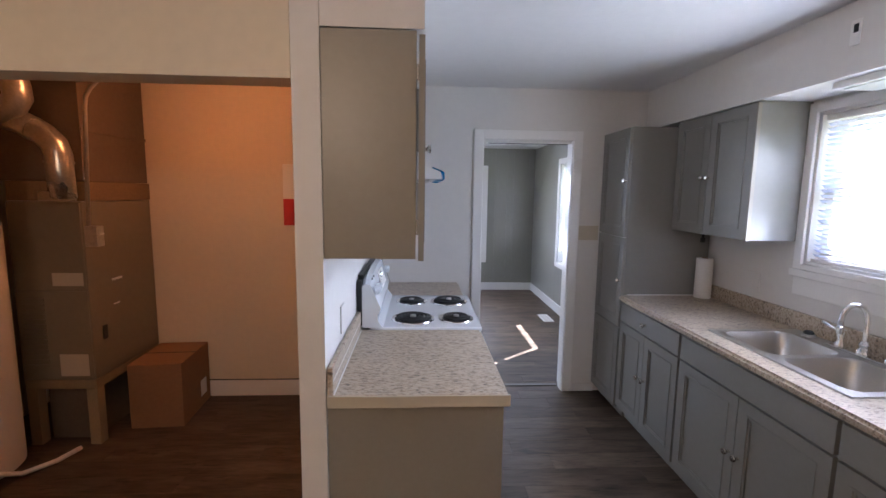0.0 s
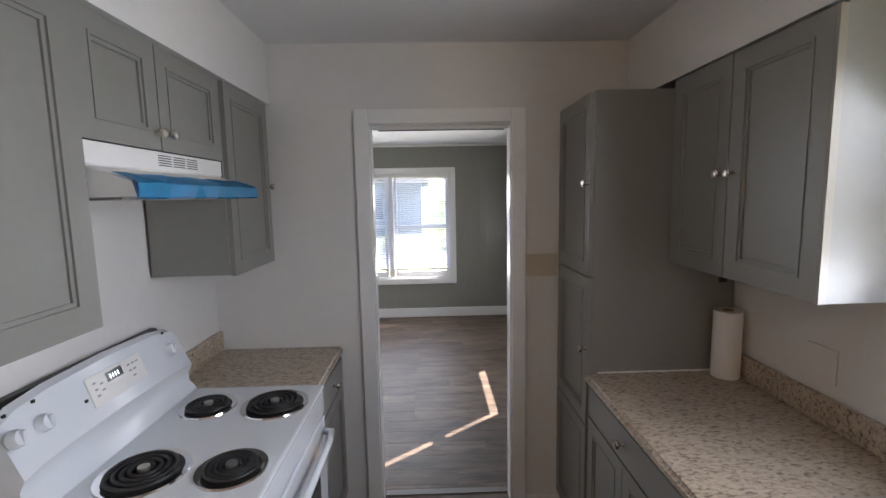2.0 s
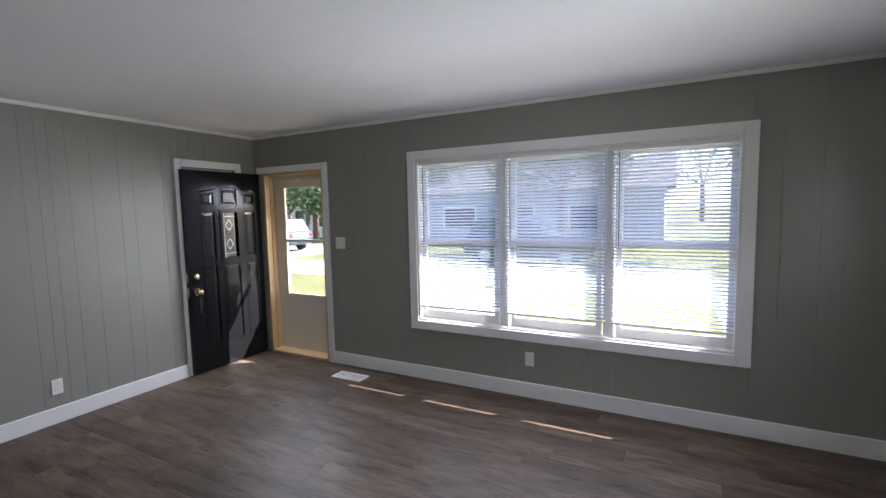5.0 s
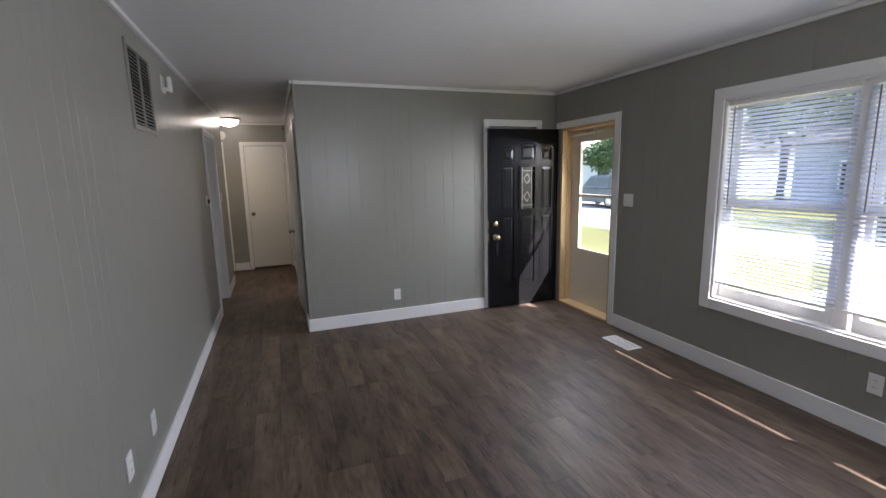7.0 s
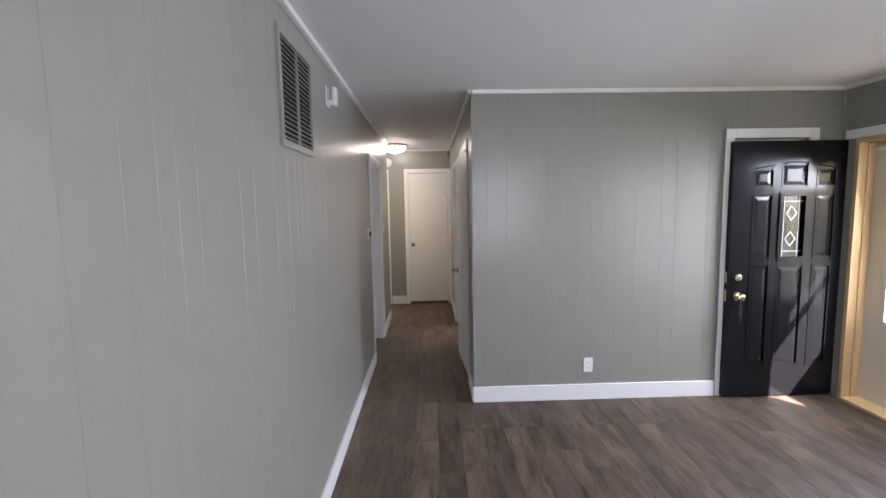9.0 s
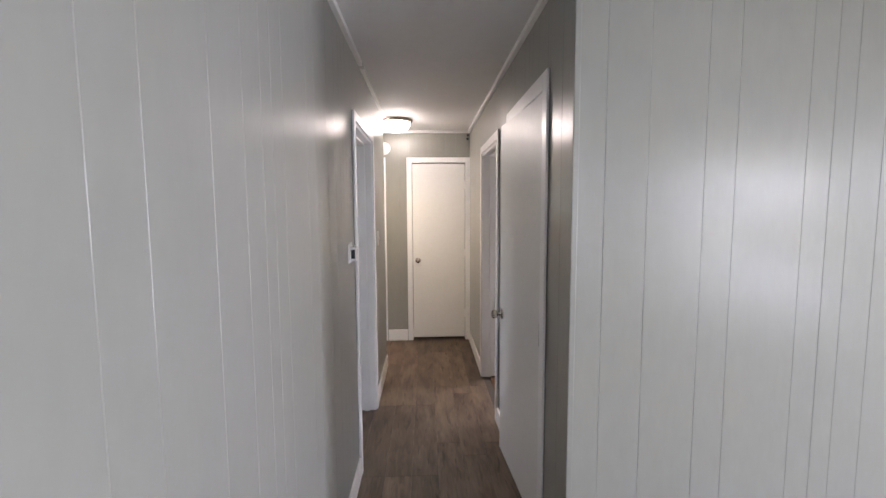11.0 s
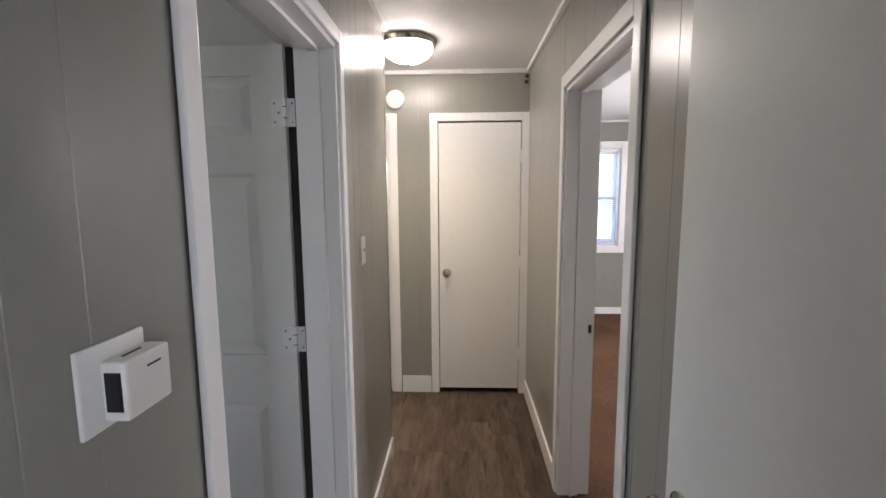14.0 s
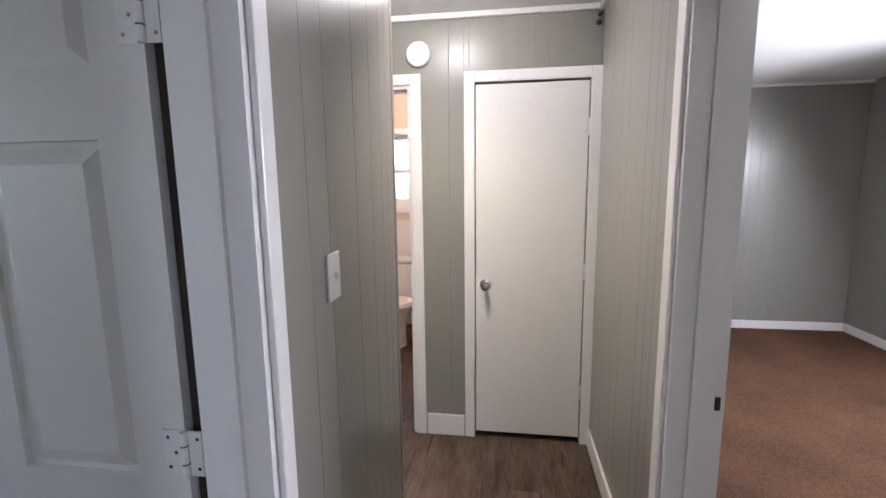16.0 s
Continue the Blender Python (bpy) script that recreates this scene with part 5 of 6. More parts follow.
part("spout_base", lathe(bmesh.new(), [(0.027, 0), (0.027, 0.012), (0.018, 0.03), (0.022, 0.045), (0.014, 0.06), (0, 0.06)], (ax_, ay_, 0.931), "z", 20), M_CHROME, sp, smooth=True)
part("aerator", C((ax_ - 0.101, ay_ + 0.023, 1.05), (ax_ - 0.101, ay_ + 0.023, 1.02), 0.015, 0.013, 16), M_CHROME, sp, smooth=True)
for yy, s in ((2.40, 1), (2.17, -1)):
    hn_ = part("handle_base", lathe(bmesh.new(), [(0.026, 0), (0.026, 0.01), (0.016, 0.03), (0.02, 0.05), (0.012, 0.072), (0.016, 0.08), (0, 0.088)], (ax_, yy, 0.931), "z", 18), M_CHROME, fc, smooth=True)
    bm = tube(bmesh.new(), [(ax_, yy, 1.0), (ax_ - 0.01, yy + s * 0.03, 1.008), (ax_ - 0.02, yy + s * 0.065, 1.022), (ax_ - 0.025, yy + s * 0.08, 1.03)], 0.007, 10)
    part("lever", bm, M_CHROME, hn_, smooth=True)
bm = lathe(bmesh.new(), [(0.024, 0), (0.024, 0.01), (0.015, 0.03), (0.013, 0.06), (0, 0.06)], (ax_, 2.06, 0.923), "z", 18)
sb = part("spray_holder", bm, M_CHROME, fc, smooth=True)
part("spray_head", tube(bmesh.new(), [(ax_, 2.06, 0.98), (ax_, 2.06, 1.01), (ax_ - 0.005, 2.066, 1.035), (ax_ - 0.025, 2.08, 1.045), (ax_ - 0.05, 2.095, 1.035)], 0.011, 10), M_CHROME, sb, smooth=True)
dn = thing("drain_stopper", (2.79, 2.47, 0.922), "black rubber and steel drain stopper on the sink rim", "drain stopper")
part("stopper_ring", lathe(bmesh.new(), [(0.03, 0), (0.032, 0.006), (0.026, 0.014), (0, 0.014)], (0, 0, 0), "z", 20), M_STEEL, dn, smooth=True)
part("stopper_top", lathe(bmesh.new(), [(0.022, 0.0142), (0.024, 0.02), (0.016, 0.03), (0, 0.03)], (0, 0, 0), "z", 18), M_BLACK, dn, "black rubber top", smooth=True)
pt = thing("paper_towel_roll", (2.80, 3.35, 0.916), "white paper towel roll standing on the countertop", "paper towel")
part("paper", lathe(bmesh.new(), [(0.02, 0.0), (0.052, 0.0), (0.054, 0.006), (0.054, 0.272), (0.052, 0.278), (0.02, 0.278)], (0, 0, 0), "z", 28), M_PAPER, pt, smooth=True)
part("core", C((0, 0, 0.2785), (0, 0, 0.282), 0.02, 0.02, 18), M_CARD, pt, "cardboard core")
solid("cabinet_hook", B((2.80, 2.815, 3.40, 3.41, 1.33, 1.385), (2.795, 2.82, 3.395, 3.415, 1.30, 1.332), bevel=0.002), M_BLACK, "small dark hook under the wall cabinet", "hook")


# ---- plates, grilles and fixtures ----
def outlet(x, y, z, face, label, gang=1, material=M_PLASTIC, switch=False, h=0.115):
    """A wall plate; face is the direction it looks: +x, -x, +y or -y."""
    ob = thing("light_switch" if switch else "wall_outlet", (x, y, z), label, "light switch" if switch else "wall outlet", "wall plates")
    w = 0.035 * (1 + 0.65 * (gang - 1)) * 1.0

    def bx(u0, u1, d0, d1, v0, v1, bevel=0.0):
        s = 1 if face[0] == "+" else -1
        a, b = sorted((s * d0, s * d1))
        return B((u0, u1, a, b, v0, v1) if face[1] == "y" else (a, b, u0, u1, v0, v1), bevel=bevel)
    pl = part("cover_plate", bx(-w, w, 0.0, 0.006, -h / 2, h / 2, 0.002), material, ob)
    for g in range(gang):
        uc_ = (g - (gang - 1) / 2) * 0.046
        if switch:
            part("toggle", bx(uc_ - 0.004, uc_ + 0.004, 0.006, 0.016, -0.006, 0.01, 0.001), material, pl)
        else:
            for v in (-0.02, 0.02) if material is not M_WHITE_WALL else ():
                part("receptacle", bx(uc_ - 0.015, uc_ + 0.015, 0.006, 0.0075, v - 0.013, v + 0.013, 0.0006), material, pl)
                for du in (-0.006, 0.006):
                    part("slot", bx(uc_ + du - 0.0012, uc_ + du + 0.0012, 0.0075, 0.0078, v - 0.002, v + 0.007), M_BLACK, pl)
    return ob


outlet(0.44, LRN - 0.007, 0.325, "-y", "white outlet under the front windows")
outlet(LRW + 0.007, 5.84, 0.28, "+x", "white outlet on the panelled wall")
outlet(-0.72, LRS + 0.007, 0.305, "+y", "white outlet low on the long wall")
outlet(-0.325, LRS + 0.007, 0.32, "+y", "white cable plate low on the long wall")
outlet(-1.485, LRN - 0.007, 1.245, "-y", "white light switch beside the front door", switch=True, gang=2)
outlet(-4.745, LRS + 0.007, 1.285, "+y", "white hallway light switch", switch=True)
outlet(2.155, KN - 0.001, 1.32, "-y", "almond three-gang switch plate by the pantry", switch=True, gang=3, material=M_ALMOND)
outlet(KW + 0.001, 2.19, 1.10, "+x", "white painted-over outlet behind the counter", material=M_WHITE_WALL)
outlet(KE - 0.001, 2.985, 1.11, "-x", "white painted-over outlet over the sink counter", gang=2, material=M_WHITE_WALL)

rg = thing("return_air_grille", (0, 0, 0), "large painted metal return air grille with dark slots", "air vent")
X0, X1, Z0, Z1 = -1.575, -1.09, 1.80, 2.262
yv = LRS + 0.007
# black sheet behind the louvres, painting the shade of the duct
part("slot_shade", B((X0 + 0.02, X1 - 0.02, yv, yv + 0.0015, Z0 + 0.02, Z1 - 0.02)), M_GAP_SHADE, rg)
part("frame", plate(bmesh.new(), X0, X1, Z0, Z1, [(X0 + 0.028, X1 - 0.028, Z0 + 0.028, Z1 - 0.028)], yv, yv + 0.012, ALONG_X), M_WALL, rg)
part("centre_bar", B(((X0 + X1) / 2 - 0.008, (X0 + X1) / 2 + 0.008, yv + 0.002, yv + 0.011, Z0 + 0.028, Z1 - 0.028)), M_WALL, rg)
for u0, u1 in ((X0 + 0.028, (X0 + X1) / 2 - 0.0085), ((X0 + X1) / 2 + 0.0085, X1 - 0.028)):
    bm = B((u0, u1, -0.008, 0.008, -0.0012, 0.0012))
    bmesh.ops.rotate(bm, cent=(0, 0, 0), matrix=Matrix.Rotation(radians(-38), 3, "X"), verts=bm.verts[:])
    me = mesh_of("louvre", bm, M_WALL)
    for k in range(20):
        o = new("louvre", me)
        o.parent = rg
        o.location = (0, yv + 0.0075, Z0 + 0.04 + k * (Z1 - Z0 - 0.07) / 19.5)


def register(x0, x1, y0, y1, label):
    ob = thing("floor_register", (0, 0, 0), label, "floor vent", "floor registers")
    long_x = x1 - x0 > y1 - y0
    part("frame", plate(bmesh.new(), x0, x1, y0, y1, [(x0 + 0.02, x1 - 0.02, y0 + 0.02, y1 - 0.02)], 0.0005, 0.006, lambda u, v, d: (u, v, d)), M_PLASTIC, ob)
    part("duct_shadow", B((x0 + 0.02, x1 - 0.02, y0 + 0.02, y1 - 0.02, 0.0004, 0.001)), M_GAP_SHADE, ob)
    n = 12
    for k in range(n):
        if long_x:
            c = x0 + 0.026 + (x1 - x0 - 0.052) * k / (n - 1)
            b = (c - 0.008, c + 0.008, y0 + 0.02, y1 - 0.02, 0.002, 0.005)
        else:
            c = y0 + 0.026 + (y1 - y0 - 0.052) * k / (n - 1)
            b = (x0 + 0.02, x1 - 0.02, c - 0.008, c + 0.008, 0.002, 0.005)
        part("fin", B(b), M_PLASTIC, ob)
    return ob


register(-1.39, -1.06, 7.43, 7.585, "white steel floor register under the front window")
register(2.41, 2.545, 5.85, 6.18, "white steel floor register under the side window")

# hall ceiling lamp, smoke alarms, thermostat, bracket
hl = thing("hall_ceiling_lamp", (-5.6, 4.15, CE), "lit frosted glass dome ceiling lamp with a nickel rim", "ceiling lamp")
part("rim", lathe(bmesh.new(), [(0.0, -0.001), (0.165, -0.001), (0.17, -0.012), (0.155, -0.034), (0.14, -0.036), (0, -0.036)], (0, 0, 0), "z", 36), M_NICKEL, hl, smooth=True)
part("glass_dome", lathe(bmesh.new(), [(0.142, -0.037), (0.14, -0.055), (0.12, -0.085), (0.08, -0.108), (0.03, -0.12), (0, -0.121)], (0, 0, 0), "z", 36), M_LAMPGLASS, hl, "glowing frosted glass", smooth=True).visible_shadow = False
part("finial", lathe(bmesh.new(), [(0.008, -0.1215), (0.01, -0.13), (0.004, -0.14), (0, -0.141)], (0, 0, 0), "z", 14), M_NICKEL, hl, smooth=True)
sm = thing("smoke_alarm", (END + 0.007, 3.985, 2.185), "round white smoke alarm above the bathroom door", "smoke alarm")
part("base", lathe(bmesh.new(), [(0.0, 0), (0.066, 0), (0.068, 0.012), (0.062, 0.028), (0.04, 0.036), (0, 0.036)], (0, 0, 0), "x", 32), M_PLASTIC, sm, smooth=True)
part("test_button", lathe(bmesh.new(), [(0.012, 0.0362), (0.011, 0.039), (0, 0.039)], (0, 0.02, -0.01), "x", 14), M_TRIM, sm)
sn = thing("wall_sensor_bracket", (-1.95, LRS + 0.007, 2.18), "small white alarm bracket high on the long wall", "bracket")
part("back_plate", B((-0.05, 0.05, 0.0, 0.006, -0.055, 0.055), bevel=0.002), M_PLASTIC, sn)
part("arm", B((-0.012, 0.012, 0.006, 0.045, -0.045, -0.02), bevel=0.002), M_PLASTIC, sn)
part("pod", B((-0.03, 0.03, 0.032, 0.055, -0.05, 0.05), bevel=0.006), M_PLASTIC, sn)
th = thing("thermostat", (-3.42, LRS + 0.007, 1.298), "white digital thermostat on its wall plate", "thermostat")
part("wall_plate", B((-0.052, 0.05, 0.0, 0.006, -0.05, 0.05), bevel=0.003), M_PLASTIC, th)
tb = part("housing", B((-0.054, 0.022, 0.0065, 0.036, -0.04, 0.03), bevel=0.004), M_PLASTIC, th)
part("display", B((0.0222, 0.0232, 0.012, 0.031, -0.028, 0.018)), M_LCD, tb, "dark thermostat display")
part("front_mark", B((-0.036, -0.012, 0.0362, 0.0367, 0.012, 0.0145)), M_BLACK, tb)
part("top_slot", B((-0.026, 0.004, 0.018, 0.021, 0.0302, 0.0312)), M_BLACK, tb)
hb = thing("corner_wire_clip", (END + 0.02, HN - 0.03, 2.31), "small black wire clip in the ceiling corner", "clip")
part("clip", ball(ball(bmesh.new(), (0, 0, 0.02), 0.012), (0.0, -0.004, -0.018), 0.014), M_BLACK, hb)
dh = thing("door_hook", (-3.84, HN - 0.012, 1.86), "tiny dark hook above the closet door", "hook")
part("hook", ball(bmesh.new(), (0, 0, 0), 0.011, 1, 0.7, 1.6), M_BLACK, dh)
sl_ = thing("soffit_light", (2.72, 2.15, 2.124), "flat white light fixture under the sink soffit", "light fixture")
part("housing", B((-0.1, 0.1, -0.17, 0.17, -0.03, 0.0), bevel=0.004), M_PLASTIC, sl_)
part("lens", B((-0.075, 0.075, -0.14, 0.14, -0.034, -0.0305)), mat("frosted_lens", (0.6, 0.62, 0.6), 0.3), sl_, "frosted unlit lens")
sb_ = thing("soffit_junction_plate", (2.574, 2.19, 2.29), "small open junction plate on the soffit", "junction box")
part("plate_frame", plate(bmesh.new(), -0.022, 0.022, -0.05, 0.05, [(-0.012, 0.012, 0.0, 0.035)], -0.004, 0.0, ALONG_Y), M_PLASTIC, sb_)
# black sheet filling the opening, painted as the shade inside the box
part("hole", B((-0.0015, 0.0, -0.012, 0.012, 0.0, 0.035)), M_GAP_SHADE, sb_)
dl = thing("dining_ceiling_lamp", (0.1, -0.2, CK), "warm glass dome ceiling lamp in the dining area", "ceiling lamp")
part("rim", lathe(bmesh.new(), [(0, -0.001), (0.16, -0.001), (0.15, -0.03), (0, -0.03)], (0, 0, 0), "z", 28), M_NICKEL, dl, smooth=True)
part("glass_dome", lathe(bmesh.new(), [(0.14, -0.031), (0.12, -0.08), (0.06, -0.12), (0, -0.13)], (0, 0, 0), "z", 28), mat("warm_dome_glass", (0.8, 0.7, 0.55), 0.4), dl, smooth=True).visible_shadow = False

# ---- utility closet ----
fu = thing("furnace", (0, 0, 0), "beige upright furnace on a wooden stand", "furnace")
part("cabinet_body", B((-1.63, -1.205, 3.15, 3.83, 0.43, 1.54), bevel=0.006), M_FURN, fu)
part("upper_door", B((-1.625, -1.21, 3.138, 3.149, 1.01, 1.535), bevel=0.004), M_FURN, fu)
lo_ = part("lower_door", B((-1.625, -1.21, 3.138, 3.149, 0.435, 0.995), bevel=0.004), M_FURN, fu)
for k in range(14):
    part("louvre", B((-1.60, -1.46, 3.130, 3.1375, 0.52 + k * 0.032, 0.536 + k * 0.032)), M_FURN, lo_)
part("rating_label", B((-1.40, -1.22, 3.1365, 3.1378, 1.03, 1.11)), M_ALMOND, fu, "faded paper label")
part("wiring_label", B((-1.40, -1.23, 3.1365, 3.1378, 0.46, 0.60)), M_ALMOND, fu, "faded paper label")
part("side_slot", B((-1.2045, -1.199, 3.24, 3.28, 0.66, 0.75), bevel=0.002), M_BLACK, fu)
part("side_marks", B((-1.2045, -1.202, 3.36, 3.46, 1.02, 1.035), (-1.2045, -1.202, 3.36, 3.42, 0.86, 0.868)), M_PLASTIC, fu)
M_STAND = mat("dark_stand_wood", (0.30, 0.22, 0.13), 0.7, vary=0.2, scale=8, stretch=(6, 6, 1))
stn = thing("furnace_stand", (0, 0, 0), "rough wooden stand under the furnace", "stand")
for x0, y0 in ((-1.27, 3.15), (-1.27, 3.76), (-1.63, 3.15), (-1.63, 3.76)):
    part("leg", B((x0, x0 + 0.065, y0, y0 + 0.065, 0.0, 0.37), bevel=0.003), M_STAND, stn)
part("rail", B((-1.63, -1.205, 3.15, 3.215, 0.371, 0.428)), M_STAND, stn)
part("rail", B((-1.27, -1.205, 3.216, 3.83, 0.371, 0.428)), M_STAND, stn)
solid("return_plenum", B((-1.56, -1.285, 3.23, 3.8, 0.003, 0.37)), M_PLENUM, "dark return duct under the furnace", "duct")
pl = thing("supply_plenum", (0, 0, 0), "dark wrapped duct plenum above the furnace", "duct")
part("plenum_box", B((-1.72, -1.21, 3.2, 3.83, 1.66, 2.41), bevel=0.005), M_PLENUM, pl)
part("plenum_seam", B((-1.721, -1.2085, 3.195, 3.2, 1.96, 1.98), (-1.2095, -1.2035, 3.2, 3.83, 1.96, 1.98)), M_PLENUM, pl)
part("wood_collar", B((-1.66, -1.2, 3.19, 3.83, 1.5415, 1.658)), mat("old_dark_wood", (0.2, 0.14, 0.08), 0.7, vary=0.2, scale=8), pl, "old wooden collar")
fl = thing("flue_pipe", (0, 0, 0), "shiny galvanised flue pipe with elbows", "flue pipe")
pp = part("pipe", tube(bmesh.new(), [(-1.234, 3.06, 1.558), (-1.238, 3.06, 1.724), (-1.237, 3.06, 1.803), (-1.256, 3.06, 1.865), (-1.306, 3.06, 1.917), (-1.416, 3.06, 1.977), (-1.532, 3.06, 2.014), (-1.62, 3.06, 2.034)], 0.066, 20), M_GALV, fl, smooth=True)
part("elbow", tube(bmesh.new(), [(-1.568, 3.0, 2.003), (-1.477, 3.0, 2.032), (-1.403, 3.0, 2.064), (-1.376, 3.0, 2.106), (-1.382, 3.0, 2.156), (-1.394, 3.0, 2.215), (-1.389, 3.0, 2.317)], 0.066, 20), M_GALV, fl, "bright adjustable elbow", smooth=True)
for p, q in (((-1.238, 3.06, 1.724), (-1.237, 3.06, 1.803)), ((-1.306, 3.06, 1.917), (-1.416, 3.06, 1.977))):
    a_, b_2 = Vector(p), Vector(q)
    m_ = (a_ + b_2) / 2
    d_ = (b_2 - a_).normalized() * 0.006
    part("crimp_ring", C(m_ - d_, m_ + d_, 0.070, 0.070, 24), M_GALV, pp, smooth=True)
part("draft_box", B((-1.33, -1.215, 3.0, 3.137, 1.545, 1.60), bevel=0.006), M_GALV, fl)
co = thing("electrical_conduit", (0, 0, 0), "thin metal conduit running down to a switch box", "conduit")
part("pipe", tube(bmesh.new(), [(-0.80, 3.09, 2.415), (-0.873, 3.09, 2.343), (-1.005, 3.09, 2.233), (-1.061, 3.09, 2.176), (-1.086, 3.09, 2.132), (-1.094, 3.09, 2.076), (-1.13, 3.09, 1.384)], 0.011, 10), M_GALV, co, smooth=True)
bx_o = part("switch_box", B((-1.135, -1.065, 3.06, 3.12, 1.28, 1.40), bevel=0.004), M_GALV, co)
part("switch_toggle", B((-1.0645, -1.05, 3.085, 3.1, 1.35, 1.36)), M_PLASTIC, bx_o)
cb = thing("cardboard_box", (-0.98, 3.57, 0.0), "closed brown cardboard box on the floor", "box", rz=4)
part("carton", B((-0.17, 0.17, -0.23, 0.23, 0.002, 0.45), bevel=0.004), M_CARD, cb)
part("flap_seam", B((-0.171, 0.171, -0.003, 0.003, 0.4505, 0.453)), M_SUBFLOOR, cb)
part("label", B((0.1705, 0.1715, 0.06, 0.16, 0.08, 0.2)), M_PLASTIC, cb, "white shipping label")
wh = thing("water_heater", (-1.70, 2.83, 0.0), "white cylindrical water heater with a black valve", "water heater")
part("tank", lathe(bmesh.new(), [(0.22, 0.02), (0.24, 0.04), (0.24, 1.42), (0.2, 1.47), (0, 1.48)], (0, 0, 0), "z", 32), M_DOOR, wh, smooth=True)
part("valve", B((0.2, 0.28, -0.13, -0.07, 0.52, 0.62), bevel=0.01), M_BLACK, wh)
part("drain_hose", tube(bmesh.new(), [(0.2, -0.1, 0.08), (0.3, -0.02, 0.03), (0.38, 0.12, 0.018), (0.42, 0.25, 0.02)], 0.014, 8), M_PLASTIC, wh, "white drain hose", smooth=True)
ps = thing("wall_calendar", (-0.17, 3.826, 1.36), "narrow red and white paper hanging on the closet wall", "calendar")
part("white_page", B((-0.05, 0.1, -0.003, 0.002, 0.2, 0.46)), M_PLASTIC, ps)
part("red_page", B((-0.05, 0.1, -0.005, -0.0032, 0.0, 0.2)), M_RED, ps)

# ---- bathroom ----
to = thing("toilet", (-7.75, 3.42, 0.0), "white ceramic toilet facing the doorway", "toilet")
part("pedestal", lathe(bmesh.new(), [(0.12, 0.001), (0.11, 0.1), (0.12, 0.22), (0.17, 0.34), (0.19, 0.385), (0, 0.385)], (0.1, 0, 0), "z", 28), M_CERAMIC, to, smooth=True)
part("seat", lathe(bmesh.new(), [(0.0, 0.387), (0.19, 0.387), (0.195, 0.4), (0.18, 0.425), (0, 0.43)], (0.1, 0, 0), "z", 28), M_CERAMIC, to, smooth=True)
part("tank", B((-0.35, -0.14, -0.22, 0.22, 0.36, 0.74), bevel=0.02), M_CERAMIC, to)
part("tank_lid", B((-0.36, -0.13, -0.235, 0.235, 0.741, 0.775), bevel=0.008), M_CERAMIC, to)
solid("bath_wainscot", B((-8.278, -8.27, 2.4, 4.15, 0.0, 1.12)), M_CERAMIC, "white bathroom wall panel", "wall panel")

# ---- outdoors: house, trees, cars ----


def house(x, y, w, d, h, siding, roofm, label, ridge="x", openings=()):
    ob = thing("house", (x, y, GZ), label, "house", "houses across the street")
    wall = part("wall", plate(bmesh.new(), -w / 2, w / 2, 0, h, [(u, u + a, v, v + b) for u, v, a, b in openings], -d / 2, -d / 2 + 0.2, ALONG_X), siding, ob)
    part("side_wall", B((-w / 2, -w / 2 + 0.2, -d / 2 + 0.2, d / 2, 0, h), (w / 2 - 0.2, w / 2, -d / 2 + 0.2, d / 2, 0, h), (-w / 2 + 0.2, w / 2 - 0.2, d / 2 - 0.2, d / 2, 0, h)), siding, ob)
    bm = bmesh.new()
    o, rise = 0.5, 2.2
    if ridge == "x":
        vs = [bm.verts.new(p) for p in ((-w / 2 - o, -d / 2 - o, h), (w / 2 + o, -d / 2 - o, h), (w / 2 + o, d / 2 + o, h), (-w / 2 - o, d / 2 + o, h), (-w / 2 - o, 0, h + rise), (w / 2 + o, 0, h + rise))]
        fs = ((0, 1, 5, 4), (2, 3, 4, 5), (0, 4, 3), (1, 2, 5), (0, 3, 2, 1))
    else:
        vs = [bm.verts.new(p) for p in ((-w / 2 - o, -d / 2 - o, h), (w / 2 + o, -d / 2 - o, h), (w / 2 + o, d / 2 + o, h), (-w / 2 - o, d / 2 + o, h), (0, -d / 2 - o, h + rise), (0, d / 2 + o, h + rise))]
        fs = ((0, 4, 5, 3), (1, 2, 5, 4), (0, 1, 4), (2, 3, 5), (0, 3, 2, 1))
    for f_ in fs:
        bm.faces.new([vs[k] for k in f_])
    bmesh.ops.recalc_face_normals(bm, faces=bm.faces[:])
    part("roof", bm, roofm, ob)
    for u, v, a, b in openings:
        wd = part("window", plate(bmesh.new(), u - 0.08, u + a + 0.08, v - 0.08, v + b + 0.08, [(u, u + a, v, v + b)], -d / 2 - 0.04, -d / 2 - 0.002, ALONG_X), M_TRIM, ob)
        part("pane", B((u, u + a, -d / 2 + 0.06, -d / 2 + 0.08, v, v + b)), M_CARGLASS, wd)
    return ob


house(-27, 36, 13, 9, 3.0, M_SIDING, M_ROOF, "white single-storey house with a grey roof across the street", openings=[(-4, 0.9, 1.6, 1.2), (0.5, 0.1, 1.0, 2.1), (3, 0.9, 1.8, 1.2)])
house(-6, 33, 14, 9, 3.0, M_SIDING2, M_ROOF, "blue-grey house with a wide roof across the street", openings=[(-5, 0.9, 2.0, 1.2), (-0.5, 0.1, 1.0, 2.1), (2.5, 0.9, 2.2, 1.2)])
house(11, 31, 8, 8, 3.4, M_SIDING, M_ROOF, "white gabled house across the street", "y", openings=[(-2.6, 1.0, 1.0, 1.2), (1.2, 0.1, 1.0, 2.1)])


